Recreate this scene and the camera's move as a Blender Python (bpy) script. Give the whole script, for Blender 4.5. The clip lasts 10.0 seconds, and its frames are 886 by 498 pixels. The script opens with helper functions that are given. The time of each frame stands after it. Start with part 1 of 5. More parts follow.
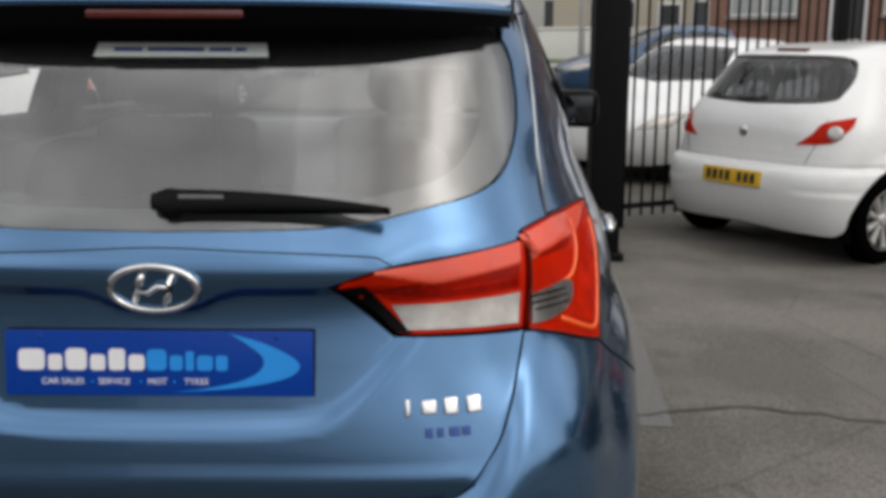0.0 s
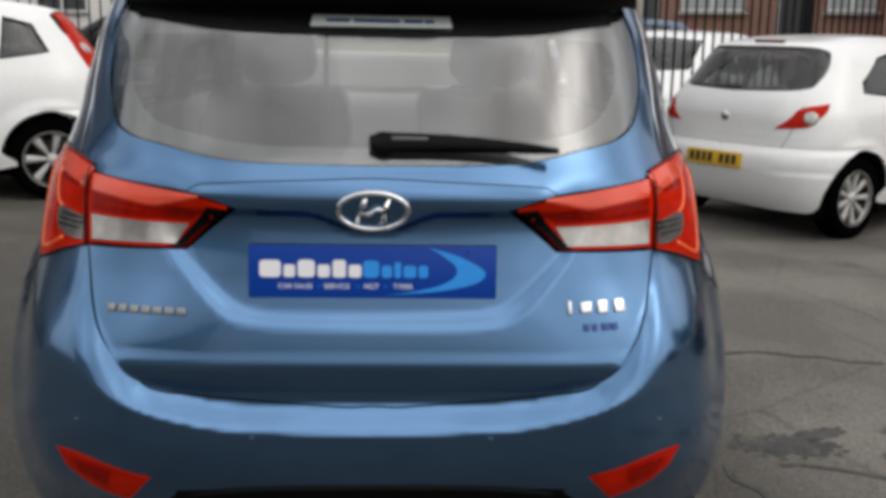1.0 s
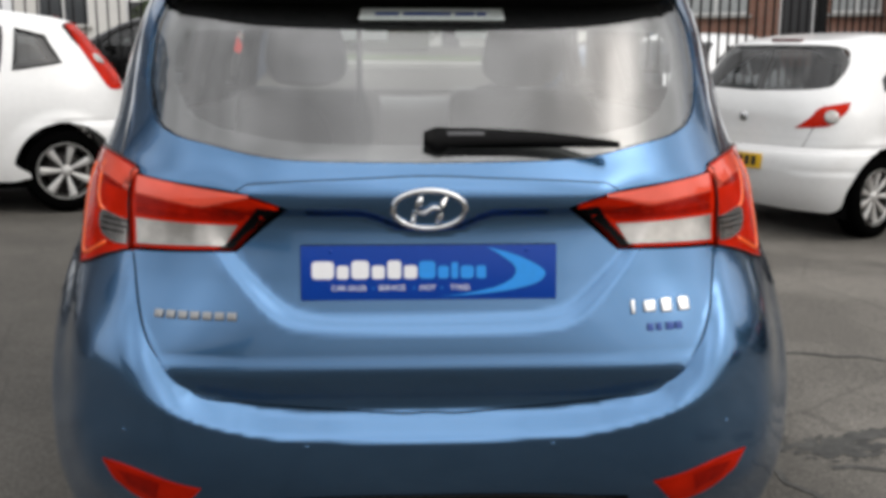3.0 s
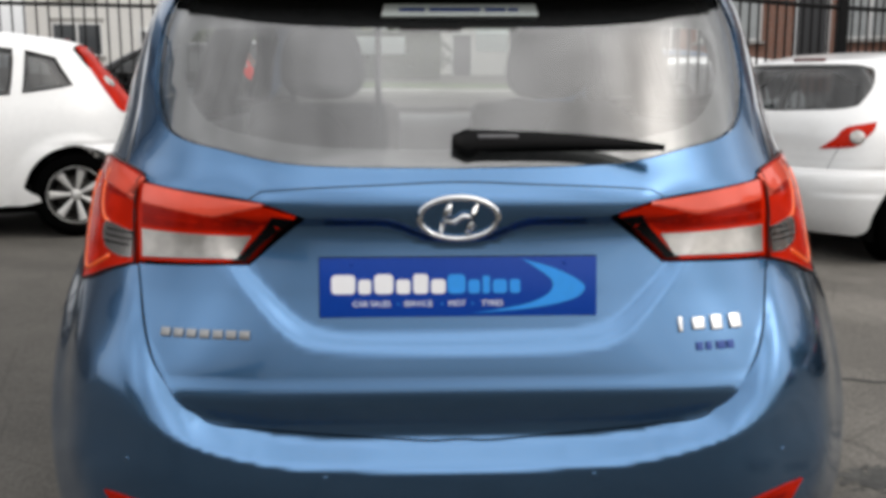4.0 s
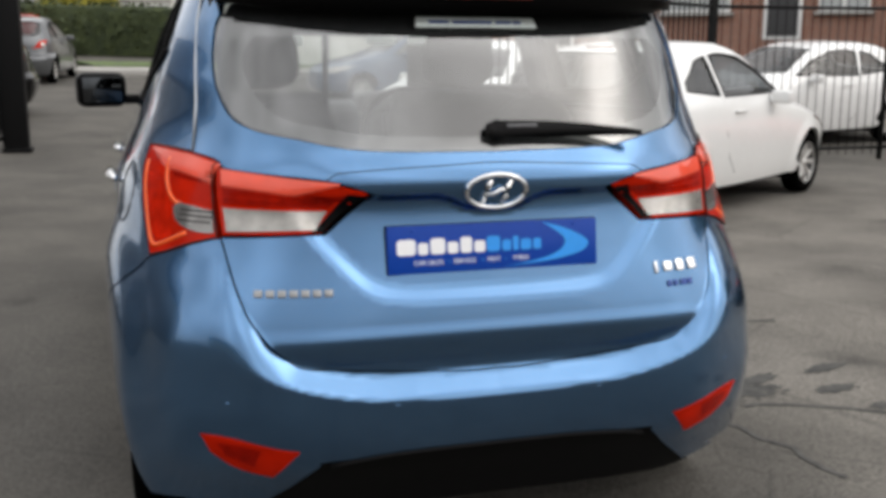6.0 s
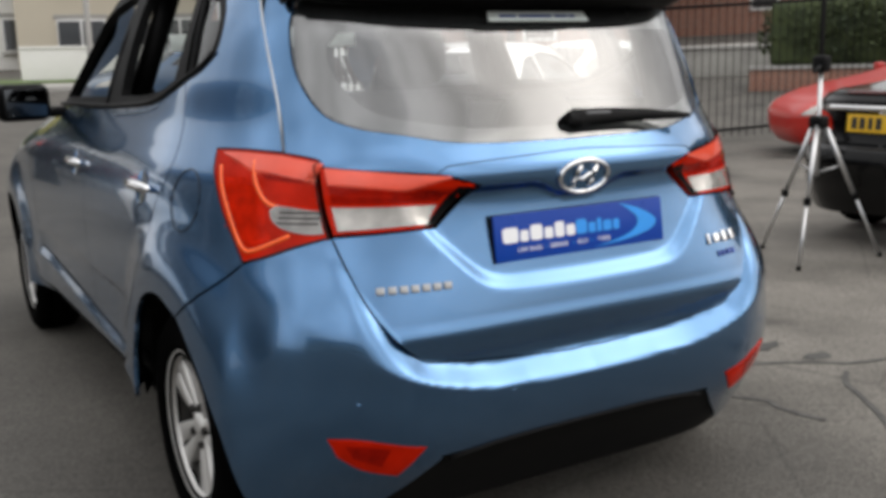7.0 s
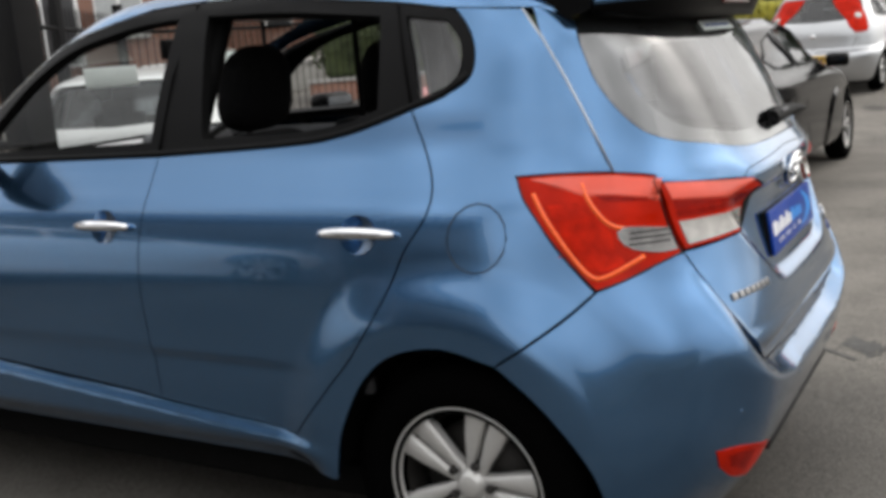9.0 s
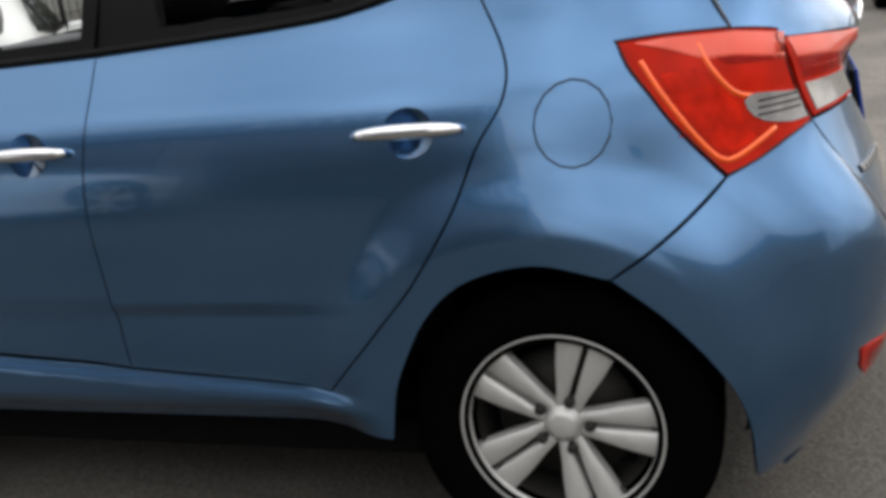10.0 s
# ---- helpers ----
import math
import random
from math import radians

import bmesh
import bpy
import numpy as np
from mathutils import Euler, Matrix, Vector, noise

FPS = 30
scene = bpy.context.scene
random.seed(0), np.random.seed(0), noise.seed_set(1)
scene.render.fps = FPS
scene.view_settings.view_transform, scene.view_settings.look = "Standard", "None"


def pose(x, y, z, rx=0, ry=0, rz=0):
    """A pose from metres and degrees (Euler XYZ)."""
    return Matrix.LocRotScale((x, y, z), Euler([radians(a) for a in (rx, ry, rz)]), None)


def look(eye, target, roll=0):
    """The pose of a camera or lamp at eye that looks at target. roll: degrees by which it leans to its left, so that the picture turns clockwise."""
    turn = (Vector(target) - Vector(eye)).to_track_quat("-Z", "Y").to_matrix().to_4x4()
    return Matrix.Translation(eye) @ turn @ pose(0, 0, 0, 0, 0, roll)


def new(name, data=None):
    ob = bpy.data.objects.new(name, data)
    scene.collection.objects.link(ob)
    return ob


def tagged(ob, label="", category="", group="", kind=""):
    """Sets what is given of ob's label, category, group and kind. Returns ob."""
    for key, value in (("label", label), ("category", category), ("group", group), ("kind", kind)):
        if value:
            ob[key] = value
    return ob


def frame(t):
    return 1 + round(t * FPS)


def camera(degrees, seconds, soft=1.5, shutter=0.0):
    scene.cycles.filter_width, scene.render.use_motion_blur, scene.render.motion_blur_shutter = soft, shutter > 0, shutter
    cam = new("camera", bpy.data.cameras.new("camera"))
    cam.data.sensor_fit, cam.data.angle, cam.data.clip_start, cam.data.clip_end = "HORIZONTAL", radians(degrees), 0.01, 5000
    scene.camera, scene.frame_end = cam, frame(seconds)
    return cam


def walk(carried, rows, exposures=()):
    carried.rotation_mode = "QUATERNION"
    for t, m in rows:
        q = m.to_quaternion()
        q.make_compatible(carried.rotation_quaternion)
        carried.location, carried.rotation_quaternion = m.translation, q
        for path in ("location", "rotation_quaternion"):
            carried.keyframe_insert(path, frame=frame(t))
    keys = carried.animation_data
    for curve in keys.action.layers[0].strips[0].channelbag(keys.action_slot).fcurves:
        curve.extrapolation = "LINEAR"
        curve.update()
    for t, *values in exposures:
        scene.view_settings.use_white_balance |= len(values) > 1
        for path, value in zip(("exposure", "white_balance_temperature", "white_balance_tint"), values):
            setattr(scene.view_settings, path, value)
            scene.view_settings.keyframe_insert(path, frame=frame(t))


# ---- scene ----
cam = camera(48.0, 10.0, soft=4.2)
PATH = [
    (0, (0.492, -1.513, 1.334), (0.475, 0.447, 0.934), 0.2),
    (0.5, (0.171, -1.744, 1.324), (0.312, 0.21, 0.921), 1.8),
    (1, (0.044, -1.957, 1.293), (0.142, -0.003, 0.878), 1.1),
    (1.5, (-0.029, -2.055, 1.288), (0.119, -0.106, 0.864), 0.9),
    (2, (-0.038, -2.052, 1.276), (0.093, -0.1, 0.858), 0.5),
    (2.5, (-0.046, -1.995, 1.279), (0.065, -0.042, 0.861), 0.3),
    (4, (-0.094, -1.735, 1.196), (-0.024, 0.234, 0.855), -0.1),
    (4.5, (-0.038, -2.064, 1.283), (0.118, -0.122, 0.83), 0.5),
    (5, (-0.112, -2.075, 1.274), (0.042, -0.131, 0.829), 0.6),
    (5.5, (-0.399, -2.11, 1.256), (-0.087, -0.175, 0.862), 0.8),
    (7, (-1.524, -1.812, 1.224), (-0.523, -0.119, 0.850), -1.5),
    (7.5, (-1.880, -1.565, 1.182), (-0.672, -0.005, 0.852), -1.2),
    (8, (-2.268, -1.298, 1.210), (-0.818, 0.031, 0.846), -0.7),
    (8.5, (-2.499, -0.903, 1.215), (-0.964, 0.337, 0.887), -3.4),
    (9, (-2.742, -0.440, 1.315), (-1.055, 0.561, 0.926), -4.7),
    (9.5, (-2.717, -0.042, 1.235), (-0.937, 0.743, 0.773), -5.3),
    (10, (-2.558, 0.272, 1.245), (-0.758, 0.905, 0.648), -7.5),
]
walk(cam, [(t, look(eye, target, roll)) for t, eye, target, roll in PATH],
     [(0, -0.42), (0.5, -0.40), (1, -0.36), (2, -0.10), (4, -0.12), (4.5, -0.12), (5.5, -0.02), (7, 0.05), (8, 0.14), (9, 0.16), (10, 0.24)])


# ---- light ----
world = bpy.data.worlds.new("sky")
scene.world = world
world.use_nodes = True
wn, wl = world.node_tree.nodes, world.node_tree.links
sky = wn.new("ShaderNodeTexSky")
sky.sky_type, sky.sun_disc, sky.sun_elevation, sky.sun_rotation = "NISHITA", False, radians(40), radians(125)
sky.air_density, sky.dust_density, sky.ozone_density = 1.0, 6.0, 1.0
grey = wn.new("ShaderNodeHueSaturation")
grey.inputs["Saturation"].default_value = 0.45
wl.new(sky.outputs[0], grey.inputs["Color"])
# a closed layer of cloud evens the sky out
layer = wn.new("ShaderNodeMixRGB")
layer.inputs[0].default_value, layer.inputs[2].default_value = 0.82, (6.65, 6.6, 6.6, 1)
wl.new(grey.outputs[0], layer.inputs[1])
cloud = wn.new("ShaderNodeTexNoise")
cloud.inputs["Scale"].default_value, cloud.inputs["Detail"].default_value = 2.6, 5
ramp = wn.new("ShaderNodeMapRange")
ramp.inputs["From Min"].default_value, ramp.inputs["From Max"].default_value = 0.35, 0.68
ramp.inputs["To Min"].default_value, ramp.inputs["To Max"].default_value = 1.1, 2.4
wco = wn.new("ShaderNodeTexCoord")
wl.new(wco.outputs["Generated"], cloud.inputs["Vector"])
wl.new(cloud.outputs[0], ramp.inputs["Value"])
mixc = wn.new("ShaderNodeVectorMath")
mixc.operation = "SCALE"
wl.new(layer.outputs[0], mixc.inputs[0])
wl.new(ramp.outputs[0], mixc.inputs["Scale"])
# an overcast sky is about three times as bright overhead as at the horizon
split = wn.new("ShaderNodeSeparateXYZ")
wl.new(wco.outputs["Generated"], split.inputs[0])
rise = wn.new("ShaderNodeMapRange")
rise.inputs["From Min"].default_value, rise.inputs["From Max"].default_value = 0.0, 1.0
rise.inputs["To Min"].default_value, rise.inputs["To Max"].default_value = 0.66, 1.80
wl.new(split.outputs["Z"], rise.inputs["Value"])
veil = wn.new("ShaderNodeVectorMath")
veil.operation = "SCALE"
wl.new(mixc.outputs[0], veil.inputs[0])
wl.new(rise.outputs[0], veil.inputs["Scale"])
wl.new(veil.outputs[0], wn["Background"].inputs[0])
wn["Background"].inputs[1].default_value = 0.093
sun = new("sun", bpy.data.lights.new("sun", "SUN"))
sun.data.energy, sun.data.angle, sun.data.color = 0.5, radians(85), (1.0, 0.97, 0.93)
sun.matrix_world = look((16, -11, 16.5), (0, 0, 0))


# ---- materials ----
def material(name, colour, rough=0.5, metal=0.0, coat=0.0, vary=0.12, scale=9.0, fine=90.0, bump=0.0, spec=0.5, second=None, spots=(0.45, 0.6), haze=0.04):
    """A surface with grain at two scales; second: a colour that shows in patches."""
    m = bpy.data.materials.new(name)
    m.use_nodes = True
    n, l = m.node_tree.nodes, m.node_tree.links
    b = n["Principled BSDF"]
    b.inputs["Metallic"].default_value = metal
    b.inputs["Coat Weight"].default_value, b.inputs["Coat Roughness"].default_value = coat, haze
    b.inputs["Specular IOR Level"].default_value = spec
    co = n.new("ShaderNodeTexCoord")
    big, small = n.new("ShaderNodeTexNoise"), n.new("ShaderNodeTexNoise")
    for node, size in ((big, scale), (small, fine)):
        node.inputs["Scale"].default_value, node.inputs["Detail"].default_value = size, 4
        l.new(co.outputs["Object"], node.inputs["Vector"])
    mix = n.new("ShaderNodeMixRGB")
    mix.inputs[1].default_value, mix.inputs[2].default_value = (*colour, 1), (*(second or [min(1, c * 1.12) for c in colour]), 1)
    if second:
        edge = n.new("ShaderNodeMapRange")
        edge.inputs["From Min"].default_value, edge.inputs["From Max"].default_value = spots
        l.new(big.outputs[0], edge.inputs["Value"])
        l.new(edge.outputs[0], mix.inputs[0])
    else:
        l.new(big.outputs[0], mix.inputs[0])
    value = n.new("ShaderNodeMapRange")
    value.inputs["To Min"].default_value, value.inputs["To Max"].default_value = 1 - vary, 1 + vary
    value.inputs["From Min"].default_value, value.inputs["From Max"].default_value = 0.3, 0.7
    l.new(small.outputs[0], value.inputs["Value"])
    grain = n.new("ShaderNodeVectorMath")
    grain.operation = "SCALE"
    l.new(mix.outputs[0], grain.inputs[0])
    l.new(value.outputs[0], grain.inputs["Scale"])
    l.new(grain.outputs[0], b.inputs["Base Color"])
    r = n.new("ShaderNodeMapRange")
    r.inputs["To Min"].default_value, r.inputs["To Max"].default_value = rough * 0.85, min(1, rough * 1.15)
    l.new(big.outputs[0], r.inputs["Value"])
    l.new(r.outputs[0], b.inputs["Roughness"])
    if bump:
        k = n.new("ShaderNodeBump")
        k.inputs["Strength"].default_value, k.inputs["Distance"].default_value = 1.0, bump
        l.new(small.outputs[0], k.inputs["Height"])
        l.new(k.outputs[0], b.inputs["Normal"])
    return m


def pane_material(name, tint, ior=1.5, rough=0.0):
    """Thin glass: clear through, mirror-like by Fresnel."""
    m = bpy.data.materials.new(name)
    m.use_nodes = True
    n, l = m.node_tree.nodes, m.node_tree.links
    n.remove(n["Principled BSDF"])
    clear, gloss, lean, mix = n.new("ShaderNodeBsdfTransparent"), n.new("ShaderNodeBsdfGlossy"), n.new("ShaderNodeLayerWeight"), n.new("ShaderNodeMixShader")
    clear.inputs[0].default_value = (*tint, 1)
    gloss.inputs["Roughness"].default_value = rough
    straight = ((ior - 1) / (ior + 1)) ** 2
    lean.inputs["Blend"].default_value = 0.5
    power, share = n.new("ShaderNodeMath"), n.new("ShaderNodeMapRange")
    power.operation, power.inputs[1].default_value = "POWER", 5.0
    share.inputs["To Min"].default_value = straight
    l.new(lean.outputs["Facing"], power.inputs[0])
    l.new(power.outputs[0], share.inputs["Value"])
    l.new(share.outputs[0], mix.inputs[0])
    l.new(clear.outputs[0], mix.inputs[1])
    l.new(gloss.outputs[0], mix.inputs[2])
    l.new(mix.outputs[0], n["Material Output"].inputs[0])
    return m


PAINT = material("blue_metallic_paint", (0.076, 0.180, 0.340), 0.20, metal=0.93, coat=1.0, haze=0.025, vary=0.05, scale=2.0, fine=700)
WHITE = material("white_paint", (0.80, 0.80, 0.79), 0.3, coat=0.7, vary=0.02, scale=1.5, fine=30)
SILVERP = material("silver_paint", (0.5, 0.51, 0.52), 0.35, metal=0.8, coat=0.8, vary=0.04, scale=2, fine=400)
BLACKP = material("black_paint", (0.002, 0.002, 0.0022), 0.15, spec=0.15, coat=0.25, vary=0.05, scale=2, fine=40)
REDP = material("red_paint", (0.42, 0.018, 0.012), 0.3, coat=0.35, vary=0.05, scale=2, fine=40)
NAVY = material("dark_blue_paint", (0.02, 0.06, 0.13), 0.3, coat=0.9, vary=0.05, scale=2, fine=40)
GREYP = material("grey_paint", (0.12, 0.125, 0.13), 0.3, metal=0.5, coat=0.9, vary=0.05, scale=2, fine=200)
TRIM = material("black_trim", (0.004, 0.004, 0.0042), 0.6, spec=0.12, vary=0.15, scale=4, fine=300, bump=0.00004)
GLOSSB = material("gloss_black", (0.002, 0.002, 0.0022), 0.35, spec=0.06, coat=0.03, vary=0.05)
SHELL = material("dark_underbody", (0.002, 0.002, 0.002), 0.9, vary=0.2, spec=0.1)
RUBBER = material("tyre_rubber", (0.0012, 0.0012, 0.0012), 0.95, spec=0.02, vary=0.2, scale=8, fine=120, bump=0.0002)
ALLOY = material("silver_alloy", (0.62, 0.61, 0.59), 0.40, metal=0.5, vary=0.05, scale=6, fine=200)
DULL = material("dull_chrome", (0.30, 0.30, 0.30), 0.3, metal=0.9, vary=0.1, scale=20, fine=200)
CHROME = material("chrome", (0.78, 0.78, 0.78), 0.08, metal=1.0, vary=0.02)
DISC = material("brake_iron", (0.03, 0.028, 0.026), 0.6, metal=0.6, vary=0.2)
RED = material("red_lens", (0.44, 0.011, 0.001), 0.15, spec=0.05, coat=0.1, vary=0.25, scale=3, fine=12)
DEEPRED = material("deep_red_inner_lens", (0.26, 0.005, 0.001), 0.12, spec=0.08, coat=0.06, vary=0.2, scale=12, fine=40)
ORANGELENS = material("orange_red_inner_lens", (0.50, 0.012, 0.001), 0.15, spec=0.05, coat=0.06, vary=0.3, scale=9, fine=26)
# red lens with the sky's reflection put into its colour as a paler pink
REDSHEEN = material("pale_red_upper_lens", (0.74, 0.085, 0.045), 0.12, spec=0.3, coat=0.6, vary=0.12, scale=3, fine=12)
SMOKED = material("smoked_clear_lens", (0.20, 0.19, 0.18), 0.2, metal=0.6, coat=1.0, vary=0.25, scale=8, fine=30, bump=0.0005)
AMBER = material("orange_red_light_guide", (0.92, 0.12, 0.012), 0.25, coat=0.3, vary=0.05)
CLEAR = material("clear_lens_over_reflector", (0.38, 0.36, 0.335), 0.22, metal=0.6, coat=1.0, vary=0.2, scale=8, fine=30, bump=0.0005)
SEAT = material("dark_seat_cloth", (0.006, 0.006, 0.0065), 0.95, spec=0.15, vary=0.25, scale=10, fine=60)
DASH = material("grey_dashboard_plastic", (0.10, 0.10, 0.105), 0.6, vary=0.1, scale=6, fine=60)
LINING = material("pale_grey_headlining", (0.42, 0.42, 0.41), 0.9, vary=0.06)
GLASS = pane_material("window_glass", (0.82, 0.85, 0.84), 1.8)
REARGLASS = pane_material("tailgate_glass", (0.80, 0.82, 0.81), 2.65)
TINTED = pane_material("dark_glass", (0.38, 0.40, 0.41), 1.8)
YELLOW = material("yellow_plate", (0.72, 0.43, 0.02), 0.4, vary=0.06)
PLATEBLUE = material("blue_plastic_plate", (0.0, 0.042, 0.31), 0.35, spec=0.25, coat=0.1, vary=0.03, scale=3)
SWOOSH = material("sky_blue_print", (0.02, 0.28, 0.78), 0.3, vary=0.03)
LETTERS = material("white_print", (0.82, 0.82, 0.84), 0.4, vary=0.02)
INK = material("black_print", (0.02, 0.02, 0.02), 0.5)
INKBLUE = material("blue_print", (0.03, 0.07, 0.28), 0.5)
PAPER = material("pale_paper", (0.72, 0.78, 0.76), 0.6, vary=0.04)
SEAM = material("panel_gap", (0.012, 0.02, 0.032), 0.6)
IRON = material("black_painted_iron", (0.003, 0.003, 0.0032), 0.6, spec=0.15, vary=0.2, scale=12, fine=90, bump=0.00006)
ALU = material("silver_tripod_tube", (0.6, 0.6, 0.6), 0.35, metal=0.9, vary=0.06)
CONCRETE = material("concrete", (0.36, 0.35, 0.32), 0.9, vary=0.12, scale=1.2, fine=40, bump=0.002, second=(0.27, 0.26, 0.24))


# ---- building tools ----
from mathutils.geometry import delaunay_2d_cdt


def made(verts, faces, smooth=True, normals=None):
    me = bpy.data.meshes.new("mesh")
    me.from_pydata([tuple(map(float, v)) for v in verts], [], [tuple(map(int, f)) for f in faces])
    me.update()
    if smooth:
        me.polygons.foreach_set("use_smooth", [True] * len(me.polygons))
    if normals is not None:
        me.normals_split_custom_set_from_vertices([tuple(map(float, n)) for n in normals])
    return me


def part(name, shape, mat, parent=None, label="", matrix=None):
    """Links a bmesh or mesh as one object under a thing or a part."""
    if isinstance(shape, bmesh.types.BMesh):
        me = bpy.data.meshes.new(name)
        shape.to_mesh(me)
        shape.free()
    else:
        me = shape
    me.name = name
    if mat and not me.materials:
        me.materials.append(mat)
    ob = new(name, me)
    if parent:
        ob.parent = parent
    if matrix is not None:
        ob.matrix_local = matrix
    return tagged(ob, label)


def thing(name, label, category, m=None, group="", kind=""):
    ob = new(name)
    ob.empty_display_size = 0.1
    if m is not None:
        ob.matrix_world = m
    return tagged(ob, label, category, group, kind)


def box(size, at=(0, 0, 0), bevel=0.0, turn=None, bm=None, segments=2):
    bm = bm or bmesh.new()
    m = Matrix.Translation(at) @ (turn or Matrix()) @ Matrix.Diagonal((*size, 1))
    got = bmesh.ops.create_cube(bm, size=1, matrix=m)
    if bevel:
        edges = {e for v in got["verts"] for e in v.link_edges}
        bmesh.ops.bevel(bm, geom=list(edges), offset=bevel, segments=segments, affect="EDGES", profile=0.6)
    for f in bm.faces:
        f.smooth = bool(bevel)
    return bm


def lathe(profile, steps=48, axis="x"):
    """Turns (radius, along) pairs round an axis."""
    verts, faces, k = [], [], len(profile)
    for i in range(steps):
        a = 2 * math.pi * i / steps
        for r, d in profile:
            verts.append((d, r * math.cos(a), r * math.sin(a)) if axis == "x" else (r * math.cos(a), r * math.sin(a), d))
    for i in range(steps):
        for j in range(k - 1):
            p, q = i * k + j, (i + 1) % steps * k + j
            faces.append((p, p + 1, q + 1, q))
    return made(verts, faces)


def tube(points, radius, sides=8, closed=False):
    """A round bar along points; radius: one, or one a point."""
    pts = [Vector(p) for p in points]
    rad = [float(radius)] * len(pts) if isinstance(radius, (int, float)) else [float(r) for r in radius]
    verts, faces = [], []
    up = Vector((0, 0, 1))
    for i, p in enumerate(pts):
        t = (pts[(i + 1) % len(pts)] - pts[i - 1]) if closed else (pts[min(i + 1, len(pts) - 1)] - pts[max(i - 1, 0)])
        t.normalize()
        a = t.cross(up if abs(t.dot(up)) < 0.95 else Vector((1, 0, 0))).normalized()
        b = t.cross(a)
        for j in range(sides):
            w = 2 * math.pi * j / sides
            verts.append(p + rad[i] * (math.cos(w) * a + math.sin(w) * b))
    n = len(pts)
    for i in range(n if closed else n - 1):
        for j in range(sides):
            p, q = i * sides, (i + 1) % n * sides
            faces.append((p + j, p + (j + 1) % sides, q + (j + 1) % sides, q + j))
    if not closed:
        faces += [tuple(range(sides))[::-1], tuple(range((n - 1) * sides, n * sides))]
    return made(verts, faces)


def lettering(text, size, depth=0.001):
    """Words in the built-in font as a mesh in the xz plane, middle at the origin, facing -y."""
    cu = bpy.data.curves.new("words", "FONT")
    cu.body, cu.size, cu.extrude, cu.align_x, cu.align_y = text, size, depth, "CENTER", "CENTER"
    ob = bpy.data.objects.new("words", cu)
    me = bpy.data.meshes.new_from_object(ob)
    me.transform(pose(0, 0, 0, 90))
    bpy.data.objects.remove(ob)
    return me


def joined(meshes):
    bm = bmesh.new()
    for me in meshes:
        bm.from_mesh(me)
    me = bpy.data.meshes.new("mesh")
    bm.to_mesh(me)
    bm.free()
    return me


def slab(outline, depth, smooth=False):
    """A flat plate from an outline in the xz plane, thick along +y."""
    n = len(outline)
    verts = [(x, 0, z) for x, z in outline] + [(x, depth, z) for x, z in outline]
    faces = [tuple(range(n)), tuple(range(2 * n - 1, n - 1, -1))] + [(i, n + i, n + (i + 1) % n, (i + 1) % n) for i in range(n)]
    return made(verts, faces, smooth)


def inside(poly, pts):
    x, y = pts[:, 0], pts[:, 1]
    hit = np.zeros(len(pts), bool)
    for (x0, y0), (x1, y1) in zip(poly, np.roll(poly, -1, 0)):
        cross = (y0 > y) != (y1 > y)
        hit ^= cross & (x < (x1 - x0) * (y - y0) / (y1 - y0 + 1e-15) + x0)
    return hit


def gap_to(poly, pts):
    """The distance from each point to an outline."""
    best = np.full(len(pts), 9.0)
    for a, b in zip(poly, np.roll(poly, -1, 0)):
        d = b - a
        t = np.clip(((pts - a) @ d) / max(d @ d, 1e-12), 0, 1)
        best = np.minimum(best, np.linalg.norm(pts - a - t[:, None] * d, axis=1))
    return best


def curve_through(tokens, pitch, loop=True):
    """Points every pitch along a curve through tokens (a, b, sharp): smooth but where sharp."""
    out, n = [], len(tokens)
    for i in range(n if loop else n - 1):
        p = [np.array(tokens[k % n][:2] if loop else tokens[min(max(k, 0), n - 1)][:2], float) for k in (i - 1, i, i + 1, i + 2)]
        s0, s1 = tokens[i][2], tokens[(i + 1) % n][2]
        m0 = (p[2] - p[1]) if s0 else (p[2] - p[0]) / 2
        m1 = (p[2] - p[1]) if s1 else (p[3] - p[1]) / 2
        steps = max(1, int(np.linalg.norm(p[2] - p[1]) / pitch + 0.5))
        for k in range(steps):
            t = k / steps
            out.append((2 * t**3 - 3 * t * t + 1) * p[1] + (t**3 - 2 * t * t + t) * m0 + (3 * t * t - 2 * t**3) * p[2] + (t**3 - t * t) * m1)
    if not loop:
        out.append(np.array(tokens[-1][:2], float))
    return np.array(out)


def uz(car, tokens, nose=False):
    got = []
    for kind, a, z in tokens:
        u = car.at(kind.lower(), a, z)
        got.append((car.end - u if nose else u, z, kind.isupper()))
    return got


